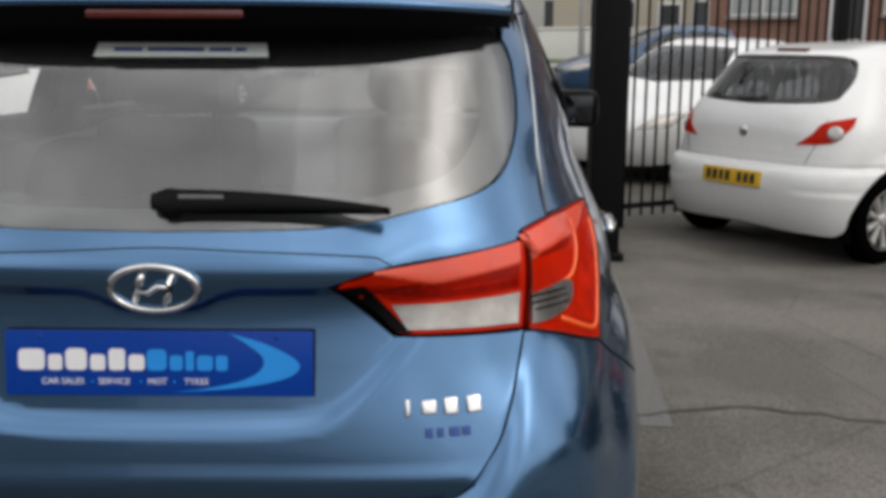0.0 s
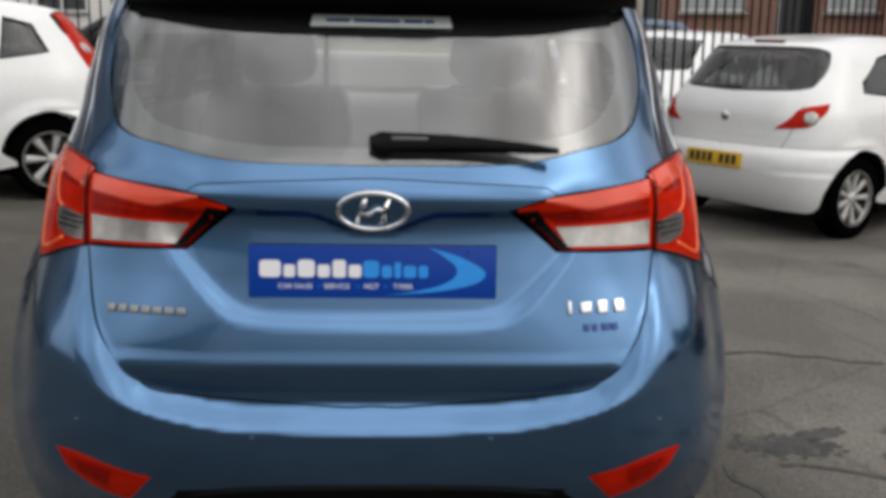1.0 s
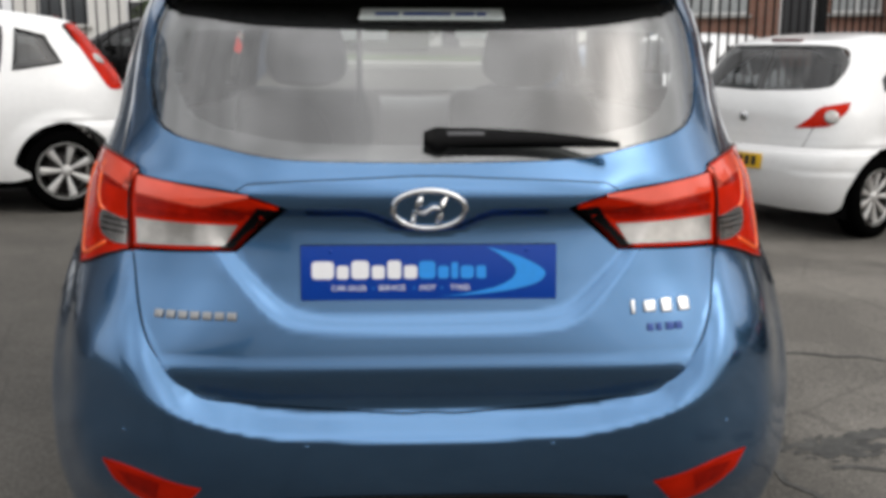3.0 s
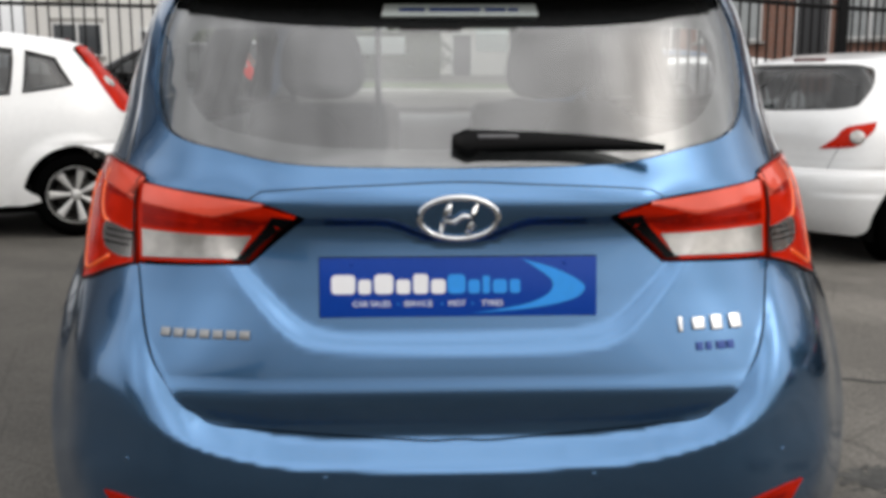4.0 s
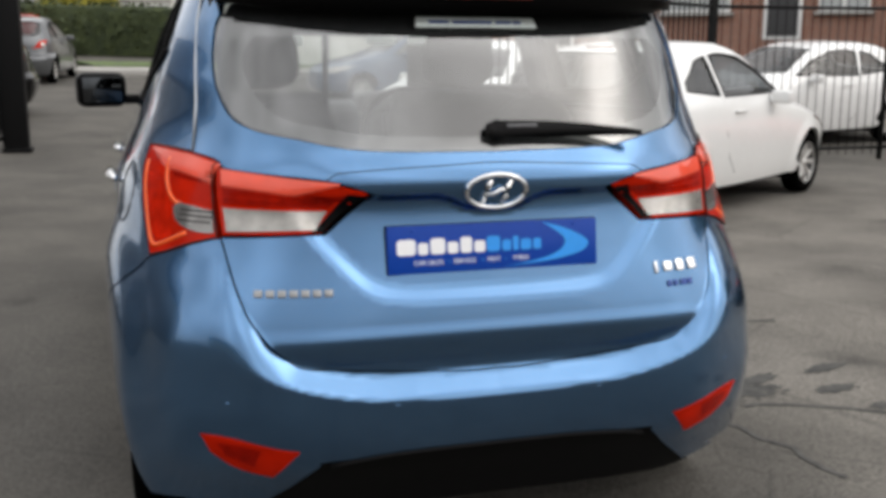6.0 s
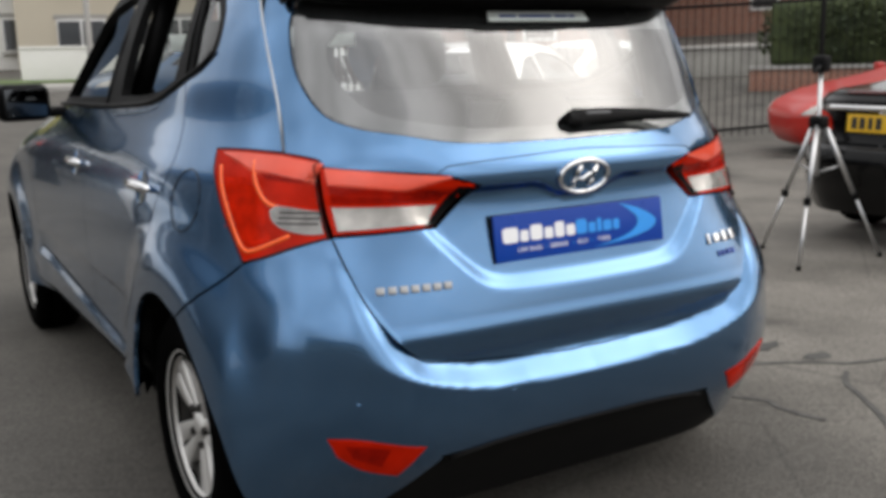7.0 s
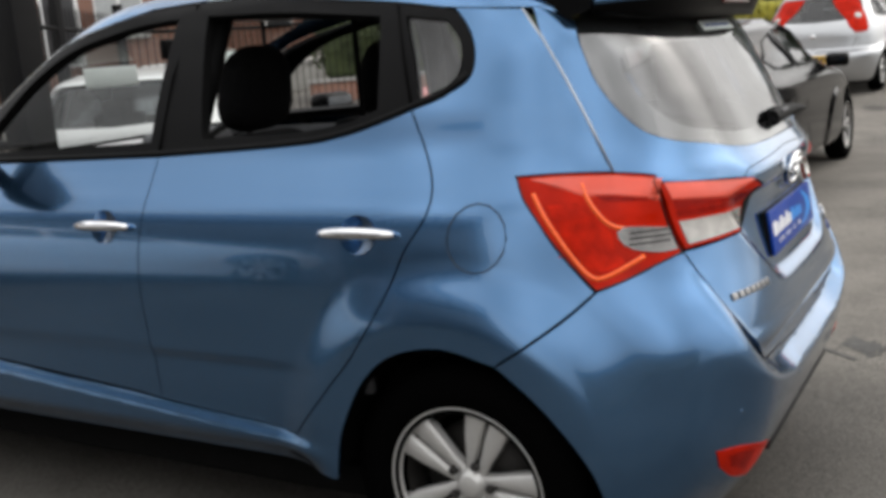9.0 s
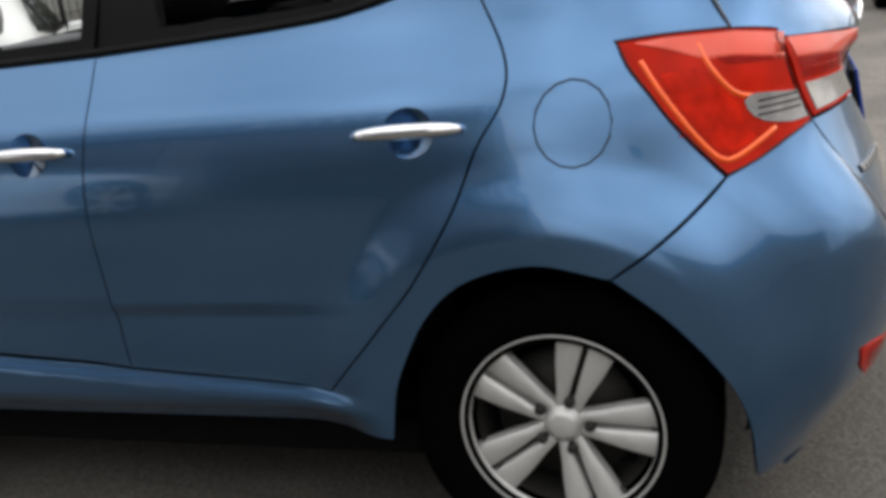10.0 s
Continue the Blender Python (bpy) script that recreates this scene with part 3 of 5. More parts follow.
# lamps: on the body and on the tailgate
for side in (-1, 1):
    lamp = part("tail_lamp", panel(BLUE, [("R", .628, .994), ("s", .26, 1.006), ("s", .335, 1.021), ("s", .44, 1.028), ("S", .530, 1.026), ("s", .512, .985), ("s", .467, .921), ("s", .41, .845), ("S", .350, .779), ("s", .30, .795), ("s", .254, .817), ("R", .628, .838)],
                side=side, pitch=.016, lift=.004, flange=.03), RED, blue, "red wraparound tail lamp")
    rim_line = uz(BLUE, [("R", .628, .994), ("s", .26, 1.006), ("s", .335, 1.021), ("s", .44, 1.028), ("S", .530, 1.026), ("s", .512, .985), ("s", .467, .921), ("s", .41, .845), ("S", .350, .779), ("s", .30, .795), ("s", .254, .817), ("R", .628, .838)])
    part("lens_edge", tube([tuple(BLUE.surf(u, z, .0035) * (side, 1, 1)) for u, z in curve_through(rim_line, .02)], .0028, 6, True), EDGERED, lamp)
    part("clear_lens", panel(BLUE, [("R", .632, .897), ("s", .312, .908), ("s", .318, .882), ("s", .290, .856), ("s", .240, .843), ("R", .632, .845)], side=side, pitch=.016, lift=.007, flange=.006), SMOKED, lamp, "smoked clear lens with dark ribs")
    gate_lamp = part("tail_lamp", panel(BLUE, [("R", .300, .936), ("r", .40, .966), ("r", .615, .990), ("R", .621, .991), ("R", .618, .842), ("r", .44, .850), ("R", .402, .853), ("r", .365, .890)], side=side, pitch=.014, lift=.004, flange=.03), RED, blue, "red tail lamp on the tailgate")
    part("clear_lens", panel(BLUE, [("R", .390, .902), ("R", .612, .905), ("R", .609, .850), ("R", .418, .858)], side=side, pitch=.016, lift=.007, flange=.006), CLEAR, gate_lamp, "clear ribbed lens")
    for z in (.868, .880, .892):
        part("lens_rib", tube([tuple(BLUE.surf(BLUE.at("s", y, z), z, .0075) * (side, 1, 1)) for y in np.linspace(.228, .298, 6)], .0018, 6), SHELL, lamp)
    # band along the lamps' top edge, coloured pale to stand for reflected sky
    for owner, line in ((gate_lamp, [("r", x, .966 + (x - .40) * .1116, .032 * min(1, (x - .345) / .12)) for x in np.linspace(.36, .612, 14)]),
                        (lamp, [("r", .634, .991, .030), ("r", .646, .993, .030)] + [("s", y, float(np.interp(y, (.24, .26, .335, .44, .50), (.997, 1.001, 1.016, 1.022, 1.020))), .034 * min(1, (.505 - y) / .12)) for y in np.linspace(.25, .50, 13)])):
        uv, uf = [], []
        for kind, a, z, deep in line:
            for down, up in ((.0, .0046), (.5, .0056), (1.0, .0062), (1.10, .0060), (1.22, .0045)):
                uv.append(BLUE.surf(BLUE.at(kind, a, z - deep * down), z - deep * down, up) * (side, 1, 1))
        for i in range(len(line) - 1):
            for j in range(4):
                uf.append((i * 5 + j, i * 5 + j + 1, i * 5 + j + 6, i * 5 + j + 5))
        part("upper_lens", made(uv, [f if side > 0 else f[::-1] for f in uf]), REDSHEEN, owner, "paler upper band of the red lens")
    # the gate lens gets no light from behind: that shade is this deeper red
    part("inner_lens", panel(BLUE, [("R", .352, .925), ("r", .45, .944), ("R", .612, .957), ("R", .612, .912), ("R", .392, .906)], side=side, pitch=.016, lift=.0052, flange=0), DEEPRED, gate_lamp, "darker red inner lens")
    part("dark_border", panel(BLUE, [("R", .300, .936), ("r", .365, .890), ("R", .402, .853), ("R", .43, .853), ("r", .395, .89), ("R", .345, .941)], side=side, pitch=.016, lift=.0055, flange=0), GLOSSB, gate_lamp)
    for pts in ([(.490, .990), (.455, .93), (.40, .85), (.362, .808), (.335, .805), (.29, .828), (.268, .842)], [(.395, 1.005), (.372, .96), (.335, .915), (.295, .90)]):
        line = [tuple(BLUE.surf(BLUE.at("s", y, z), z, .0012) * (side, 1, 1)) for y, z in curve_through([(y, z, 0) for y, z in pts], .012, False)]
        part("light_guide", tube(line, .0060, 8), AMBER, lamp, "bright orange light guide")
    part("inner_lens", panel(BLUE, [("S", .462, .965), ("S", .398, .968), ("s", .372, .935), ("s", .33, .90), ("S", .330, .900), ("S", .318, .858), ("s", .30, .832), ("s", .34, .815), ("s", .365, .822), ("s", .40, .862)], side=side, pitch=.016, lift=.0052, flange=0), ORANGELENS, lamp, "orange-red inner lens")
    part("inner_lens", panel(BLUE, [("S", .385, .994), ("S", .345, .999), ("R", .650, .980), ("R", .650, .955), ("S", .30, .958), ("s", .35, .964)], side=side, pitch=.016, lift=.0052, flange=0), DEEPRED, lamp, "darker red inner lens")
    for z in (.955, .935, .915, .895, .875, .855):
        line = [tuple(BLUE.surf(BLUE.at("s", y, z), z, .0042) * (side, 1, 1)) for y in np.linspace(.36 + (1 - z) * .1, .43 + (z - .86) * .28, 5)]
        part("lens_rib", tube(line, .0013, 6), RED, lamp)
    for a0, a1, z0 in ((.40, .61, .946), (.42, .61, .920)):
        line = [tuple(BLUE.surf(BLUE.at("r", x, z0 + (x - .4) * .05), z0 + (x - .4) * .05, .0045) * (side, 1, 1)) for x in np.linspace(a0, a1, 6)]
        part("lens_rib", tube(line, .0014, 6), RED, gate_lamp)
    reflector = part("fog_reflector", panel(BLUE, [("R", .470, .372), ("r", .610, .404), ("R", .684, .408), ("R", .664, .363), ("r", .612, .329), ("R", .528, .307)], side=side, pitch=.016, lift=.004, flange=.014), RED, bumper, "red bumper reflector")
    part("reflector_core", panel(BLUE, [("R", .553, .381), ("r", .609, .391), ("R", .648, .391), ("R", .632, .358), ("R", .568, .336)], side=side, pitch=.02, lift=.0052, flange=0), DEEPRED, reflector, "darker red core")
    part("sensor", lathe([(0, .0006), (.0055, .0005), (.0062, -.0004), (.0064, -.004)], 20), PAINT, bumper, matrix=on_skin(BUMPER, "r", .252, .465, .0, side) @ pose(0, 0, 0, 0, 0, -90))
    part("sensor", lathe([(0, .0006), (.0055, .0005), (.0062, -.0004), (.0064, -.004)], 20), PAINT, bumper, matrix=on_skin(BUMPER, "r", .622, .482, .0, side) @ pose(0, 0, 0, 0, 0, -90))

TINTMIR = material("mirror_glass", (.07, .075, .08), .05, metal=1.0)
# sides
DOOR_BACK = [("S", 1.143, .388), ("s", .972, .572), ("s", .843, .746), ("s", .785, .866), ("s", .731, .950), ("s", .727, 1.027), ("s", .758, 1.105), ("S", .797, 1.186)]
SPLIT = [("S", 1.597, 1.094), ("s", 1.621, .930), ("s", 1.640, .780), ("s", 1.635, .621), ("S", 1.628, .425)]
both_sides("quarter_panel", [("S", .556, 1.396), ("s", .503, 1.326), ("s", .449, 1.236), ("s", .396, 1.135), ("S", .337, 1.025), ("s", .44, 1.030), ("S", .534, 1.029), ("s", .467, .921), ("S", .352, .776),
           ("S", .556, .622), ("s", .692, .655), ("s", .824, .625), ("s", .909, .552), ("s", .983, .417), ("S", 1.012, .292), ("s", 2.0, .290), ("S", 2.94, .29), ("S", 2.95, .36), ("S", 2.60, .4985), ("s", 2.3, .4755), ("s", 2.0, .4520), ("s", 1.628, .4235), ("s", 1.35, .403)] + DOOR_BACK +
           [("s", .72, 1.212), ("s", .655, 1.255), ("s", .660, 1.34), ("S", .715, 1.412)], PAINT, pitch=.011)
both_sides("rear_door", DOOR_BACK[::-1] + [("S", 1.628, .425)] + SPLIT[::-1][1:-1] + [("S", 1.597, 1.094), ("s", 1.16, 1.112), ("s", .99, 1.131), ("s", .86, 1.165)], PAINT, pitch=.014)
FRONT_EDGE = [("S", 2.66, 1.075), ("s", 2.70, .95), ("s", 2.70, .75), ("s", 2.66, .60), ("S", 2.60, .50)]
both_sides("front_door", SPLIT + FRONT_EDGE[::-1] + [("s", 2.20, 1.087)], PAINT, pitch=.025)
front_arch = [("s", 2.95, .27), ("s", 2.965, .40), ("s", 3.03, .53), ("s", 3.15, .625), ("s", 3.30, .658), ("s", 3.45, .625), ("s", 3.56, .53), ("s", 3.62, .40), ("s", 3.63, .25)]
both_sides("front_wing", [("S", 2.60, .50)] + FRONT_EDGE[::-1][1:] + [("f", .66, 1.02), ("F", .0, 1.035), ("F", 0, .2), ("f", .6, .2), ("S", 3.63, .25)] + front_arch[::-1][1:], PAINT, pitch=.035, flange=0)
# fuel flap
flap = [("s", .608 + .068 * math.cos(a), .899 + .076 * math.sin(a)) for a in np.linspace(0, 2 * math.pi, 17)[:-1]]
groove = [tuple(BLUE.surf(BLUE.at("s", y, z), z, .0008) * (-1, 1, 1)) for _, y, z in flap]
part("fuel_flap", tube(groove, .0020, 6, True), SEAM, blue, "round fuel filler flap seam")
# roof with pillars
WIND_TOP = [("s", .715, 1.414), ("s", .90, 1.445), ("s", 1.20, 1.482), ("s", 1.567, 1.504), ("s", 1.94, 1.458), ("s", 2.20, 1.392), ("s", 2.34, 1.30), ("S", 2.66, 1.08)]
screen = [("F", 0, 1.49), ("f", .46, 1.485), ("F", .53, 1.47), ("s", 2.43, 1.31), ("F", .70, 1.085), ("f", .4, 1.06), ("F", 0, 1.055)]
halves = []
for side in (-1, 1):
    halves.append(panel(BLUE, [("R", 0, 1.40), ("R", .612, 1.398)] + WIND_TOP + [("F", .70, 1.045), ("F", 0, 1.035)] + screen[::-1] + [("F", 0, 1.548), ("S", 1.4, 1.548), ("R", 0, 1.548)], side=side, pitch=.03, inset=0, flange=0))
ring = [BLUE.surf(u, 1.548) for u in np.linspace(-BLUE.end, BLUE.end, 121)[:-1]]
cap_v, cap_f = [], []
for i in range(7):
    for p in ring:
        t = i / 6
        cap_v.append((p[0] * (1 - t), 1.38 + (p[1] - 1.38) * (1 - t), 1.548 + .02 * (1 - (1 - t) ** 2)))
for i in range(6):
    for j in range(120):
        a, b = i * 120 + j, i * 120 + (j + 1) % 120
        cap_f.append((a, b, b + 120, a + 120))
roof = part("roof", made(cap_v, cap_f), PAINT, blue)
for half in halves:
    part("roof_side", half, PAINT, blue)
part("windscreen", panel(BLUE, [("F", 0, 1.488), ("f", .46, 1.483), ("F", .53, 1.468), ("s", 2.43, 1.31), ("F", .70, 1.087), ("f", .4, 1.062), ("F", 0, 1.057)], whole=True, nose=True, pitch=.06, lift=-.003, flange=0), GLASS, blue).visible_shadow = False
# black window surround with three openings a side
SURROUND = [("S", 2.64, 1.082), ("s", 2.20, 1.091), ("s", 1.60, 1.099), ("s", 1.16, 1.115), ("s", .99, 1.134), ("s", .86, 1.168), ("s", .797, 1.189), ("s", .72, 1.214), ("s", .655, 1.256), ("s", .660, 1.34), ("S", .715, 1.411),
            ("s", .90, 1.442), ("s", 1.20, 1.479), ("s", 1.567, 1.501), ("s", 1.94, 1.455), ("s", 2.20, 1.389), ("s", 2.34, 1.297)]
OPEN_REAR = [("S", 1.445, 1.140), ("s", 1.16, 1.146), ("s", .99, 1.163), ("S", .893, 1.192), ("S", .918, 1.412), ("s", 1.2, 1.444), ("S", 1.49, 1.460)]
OPEN_FRONT = [("S", 1.635, 1.135), ("S", 2.42, 1.118), ("s", 2.24, 1.30), ("s", 2.05, 1.395), ("s", 1.85, 1.440), ("S", 1.60, 1.462)]
OPEN_QUARTER = [("S", .782, 1.212), ("s", .715, 1.236), ("s", .684, 1.272), ("s", .690, 1.335), ("S", .735, 1.388), ("S", .842, 1.405)]
for side in (-1, 1):
    sur = part("window_surround", panel(BLUE, SURROUND, side=side, holes=[OPEN_REAR, OPEN_FRONT, OPEN_QUARTER], pitch=.03, inset=.0005, flange=.03, lift=-.003), TRIM, blue, "black window surround")
    part("quarter_glass", panel(BLUE, OPEN_QUARTER, side=side, pitch=.06, lift=-.010, flange=0, inset=-.004), GLASS, sur).visible_shadow = False
    belt = [tuple(BLUE.surf(BLUE.at("s", y, z), z, .002) * (side, 1, 1)) for y, z in curve_through([(2.6, 1.086, 0), (2.2, 1.095, 0), (1.6, 1.103, 0), (1.16, 1.119, 0), (.99, 1.138, 0), (.86, 1.172, 0), (.797, 1.193, 0), (.72, 1.218, 0), (.662, 1.258, 0)], .03, False)]
    part("belt_moulding", tube(belt, .008, 8), TRIM, sur)
    part("pillar_seam", tube([tuple(BLUE.surf(BLUE.at("s", y, z), z, .0005) * (side, 1, 1)) for y, z in ((1.598, 1.10), (1.575, 1.30), (1.548, 1.498))], .003, 6), SHELL, sur)
    part("pillar_seam", tube([tuple(BLUE.surf(BLUE.at("s", y, z), z, .0005) * (side, 1, 1)) for y, z in ((.797, 1.19), (.83, 1.30), (.872, 1.435))], .003, 6), SHELL, sur)
    # the bright joint between roof rail and tailgate
    part("roof_joint", tube([tuple(BLUE.surf(BLUE.at("s", y, z), z, .0005) * (side, 1, 1)) for y, z in ((.556, 1.396), (.503, 1.326), (.449, 1.236), (.396, 1.135), (.339, 1.026))], .0030, 6), SILVERP, blue, "pale joint strip")
    # door handles: bowl and chrome bar
    for y, z in ((.908, .908), (1.765, .912)):
        m = on_skin(BLUE, "s", y, z, 0, side)
        bowl_v, bowl_f = [], []
        for i in range(7):
            for j in range(28):
                a, r = 2 * math.pi * j / 28, 1 - i / 6.01
                bowl_v.append((.050 * r * math.cos(a), -.0012, .047 * r * math.sin(a)))
        for i in range(6):
            for j in range(28):
                bowl_f.append((i * 28 + j, i * 28 + (j + 1) % 28, (i + 1) * 28 + (j + 1) % 28, (i + 1) * 28 + j))
        nor = [Vector((v[0] * 22, -1, v[2] * 22)).normalized() for v in bowl_v]
        handle = part("door_handle", joined([tube([(x, -.006 - .014 * math.sqrt(max(0, 1 - (x / .108) ** 2)), .002 * math.cos(x * 14)) for x in np.linspace(-.105, .105, 15)],
                      [.005 + .0105 * math.sqrt(max(0, 1 - (x / .11) ** 2)) for x in np.linspace(-.105, .105, 15)], 10)]), CHROME, blue, "chrome pull handle", matrix=m)
        part("handle_bowl", made(bowl_v, bowl_f, True, [(-n[0], n[1], -n[2]) for n in nor]), PAINT, handle)
    # mirror
    mir = part("door_mirror", box((.195, .11, .14), (0, 0, 0), .045, segments=4), GLOSSB, blue, "black door mirror", matrix=pose(side * .945, 2.27, 1.105, 0, 0, side * -8))
    part("mirror_glass", box((.15, .004, .10), (0, -.056, 0), .001), TINTMIR, mir)
    part("mirror_foot", box((.10, .05, .04), (-side * .13, .01, -.04), .015), TRIM, mir)
# dark shell behind the joints
for side in (-1, 1):
    part("inner_shell", panel(BLUE, [("R", 0, 1.06), ("R", .60, 1.06), ("s", .38, 1.09), ("S", .60, 1.10), ("S", 2.62, 1.06), ("F", .62, 1.0), ("F", 0, 1.02), ("F", 0, .2), ("S", 3.66, .2)] +
         [("s", 3.30 + .345 * math.cos(a), .335 + .345 * math.sin(a)) for a in np.linspace(.0, math.pi, 9)] + [("S", 2.94, .28), ("S", 1.03, .28)] + [("s", .678 + .352 * math.cos(a), .32 + .352 * math.sin(a)) for a in np.linspace(.0, math.pi, 9)] +
         [("S", .335, .29), ("R", .62, .27), ("R", .5, .30), ("R", 0, .30)], side=side, pitch=.05, lift=-.034, flange=0), SHELL, blue)
    for cy in (.680, 3.295):
        wv = [(side * x, cy + .352 * math.cos(a), .325 + .352 * math.sin(a)) for x in (.84, .55) for a in np.linspace(-.05, math.pi + .05, 25)]
        part("wheel_arch_liner", made(wv, [(i, i + 1, 26 + i, 25 + i) for i in range(24)]), SHELL, blue)
        part("wheel_arch_back", box((.02, .60, .46), (side * .56, cy, .48)), SHELL, blue)
part("underbody", box((1.50, 3.1, .08), (0, 2.1, .215)), SHELL, blue)
for side in (-1, 1):
    for cy in (.682, 3.297):
        wheel(blue, (side * .752, cy, .291), side)
# roof spoiler with the high brake lamp
sp_v, sp_f = [], []
xs = np.linspace(-.60, .60, 33)
for x in xs:
    e = abs(x) / .60
    back, up = .215 + .17 * e ** 4, .010 * e ** 3
    front = BLUE.surf(BLUE.at("r", abs(x) * .97, 1.455), 1.455, .002)[1]
    sp_v += [(x, front, 1.458 - up), (x, (front + back) / 2, 1.436 - up), (x, back + .010, 1.416 - up), (x, back, 1.408 - up), (x, back + .008, 1.400 - up)]
for i in range(32):
    for j in range(4):
        a = i * 5 + j
        sp_f.append((a, a + 1, a + 6, a + 5))
spoiler = part("roof_spoiler", made(sp_v, sp_f), PAINT, blue)
sp_v, sp_f = [], []
for x in xs:
    e = abs(x) / .60
    back, up = .215 + .17 * e ** 4, .010 * e ** 3
    sp_v += [(x, back + .008, 1.401 - up), (x, back + .016, 1.376 - up), (x, back + .028, 1.346 + .03 * e ** 6), (x, back + .09, 1.350 + .03 * e ** 6), (x, back + .16, 1.392)]
for i in range(32):
    for j in range(4):
        a = i * 5 + j
        sp_f.append((a, a + 1, a + 6, a + 5))
part("spoiler_underside", made(sp_v, sp_f), GLOSSB, spoiler, "gloss black spoiler underside")
part("brake_lamp", box((.27, .010, .015), (0, .226, 1.386), .004), material("dim_red_lens", (.10, .012, .01), .2, coat=.8), spoiler, "dark red high brake lamp")
for side in (-1, 1):
    ev = [(side * .60, .385, 1.446), (side * .60, .40, 1.38), (side * .615, .52, 1.42), (side * .612, .45, 1.36)]
    part("spoiler_end", made(ev, [(0, 1, 3, 2)]), GLOSSB, spoiler)
# wiper on the tailgate glass
pivot = on_skin(BLUE, "r", .02, 1.070, .010)
arm_v, arm_f = [], []
for x in np.linspace(-.03, .385, 18):
    e = (x + .03) / .415
    half = .020 * (1 - e) ** .7 * min(1, .55 + e * 9) + .003
    mid = .006 * math.sin(e * 3.1) - .016 * e
    for a in np.linspace(0, 2 * math.pi, 13)[:-1]:
        arm_v.append((x, -.006 + .011 * (1 - .5 * e) * math.cos(a) - .006 * math.sin(e * 3.1), mid + half * math.sin(a)))
arm_f = [(i * 12 + j, i * 12 + (j + 1) % 12, (i + 1) * 12 + (j + 1) % 12, (i + 1) * 12 + j) for i in range(17) for j in range(12)] + [tuple(range(12)), tuple(range(215, 203, -1))]
wiper = part("rear_wiper", made(arm_v, arm_f), TRIM, blue, "black rear wiper", matrix=pivot)
part("wiper_blade", box((.34, .008, .012), (.20, -.004, -.014), .003), RUBBER, wiper)
part("arm_slot", box((.075, .004, .008), (.055, -.0195, .004), .0015), DASH, wiper)
part("wiper_pivot", lathe([(0, .018), (.018, .015), (.024, .008), (.026, -.01)], 20), TRIM, wiper, matrix=pose(0, 0, 0, 0, 0, -90))
# sticker inside the rear window and its printing
sticker = part("window_sticker", slab([(-.155, -.015), (.155, -.015), (.150, .015), (-.150, .015)], .001), PAPER, blue, "pale window sticker with blue print", matrix=on_skin(BLUE, "r", .012, 1.325, .002))
for x, wide, z in ((-.12, .05, 0), (-.06, .10, 0), (.05, .04, 0), (.095, .02, 0)):
    part("print_bar", slab([(x, z - .004), (x + wide, z - .004), (x + wide, z + .004), (x, z + .004)], .0005), INKBLUE, sticker, matrix=pose(0, -.0012, 0))

# ---- inside the blue car ----
def cushion(size, at, bevel, turn=None):
    return box(size, at, bevel, turn, segments=4)


def car_seat(x, y, wide=.50, tall=.60, base=.62, rest_up=.955):
    seat = thing("car_seat", "dark grey cloth car seat with headrest", "seat", pose(x, y, base - .34))
    part("seat", cushion((wide, .50, .16), (0, 0, .20), .06), SEAT, seat)
    part("backrest", cushion((wide, .14, tall), (0, -.30, .52), .055, pose(0, 0, 0, 14)), SEAT, seat)
    pad = bmesh.new()
    bmesh.ops.create_uvsphere(pad, u_segments=24, v_segments=16, radius=1)
    for v in pad.verts:
        c = [math.copysign(abs(k) ** .72, k) for k in v.co]
        v.co = Vector((c[0] * (.135 - .02 * c[2]), c[1] * .072 - .02 * c[2], c[2] * .128))
    for f in pad.faces:
        f.smooth = True
    rest = part("headrest", pad, SEAT, seat, matrix=pose(0, -.40, rest_up))
    for s in (-1, 1):
        part("headrest_post", tube([(s * .06, -.375, rest_up - .15), (s * .06, -.385, rest_up - .05)], .006), CHROME, rest)
    part("seat_rail", box((wide * .8, .45, .10), (0, 0, .07), .01), SHELL, seat)
    return seat


for x in (-.37, .37):
    car_seat(x, 1.98, base=.635)
    car_seat(x, 1.20, .56, .44, .58, .76)
part("cabin_floor", box((1.44, 2.5, .03), (0, 1.75, .28)), SHELL, blue)
part("boot_floor", box((1.1, .62, .03), (0, .52, .58)), SHELL, blue)
part("parcel_shelf", box((1.12, .42, .02), (0, .58, .985), .006), DASH, blue)
dash = part("dashboard", cushion((1.38, .42, .26), (0, 2.74, .90), .09), DASH, blue)
part("instrument_hood", cushion((.36, .20, .10), (.36, 2.60, 1.03), .04), DASH, dash)
sw = part("steering_wheel", tube([(.36 + .18 * math.cos(a), 2.42 - .07 * math.sin(a), .93 + .165 * math.sin(a)) for a in np.linspace(0, 2 * math.pi, 33)[:-1]], .015, 8, True), TRIM, blue)
part("wheel_boss", cushion((.16, .05, .12), (.36, 2.45, .93), .02, pose(0, 0, 0, -20)), TRIM, sw)
for side in (-1, 1):
    part("door_card", box((.03, 1.75, .58), (side * .755, 1.85, .76), .01), DASH, blue)
    part("inner_pillar", tube([(side * .70, 1.56, 1.08), (side * .57, 1.50, 1.46)], .035), TRIM, blue)
for side in (-1, 1):
    part("pillar_trim", panel(BLUE, [("S", .40, 1.02), ("S", .685, 1.05), ("S", .672, 1.26), ("S", .72, 1.42), ("S", .60, 1.43), ("s", .47, 1.24)], side=side, pitch=.04, lift=-.035, inset=0, flange=0), DASH, blue, "grey inner pillar trim")
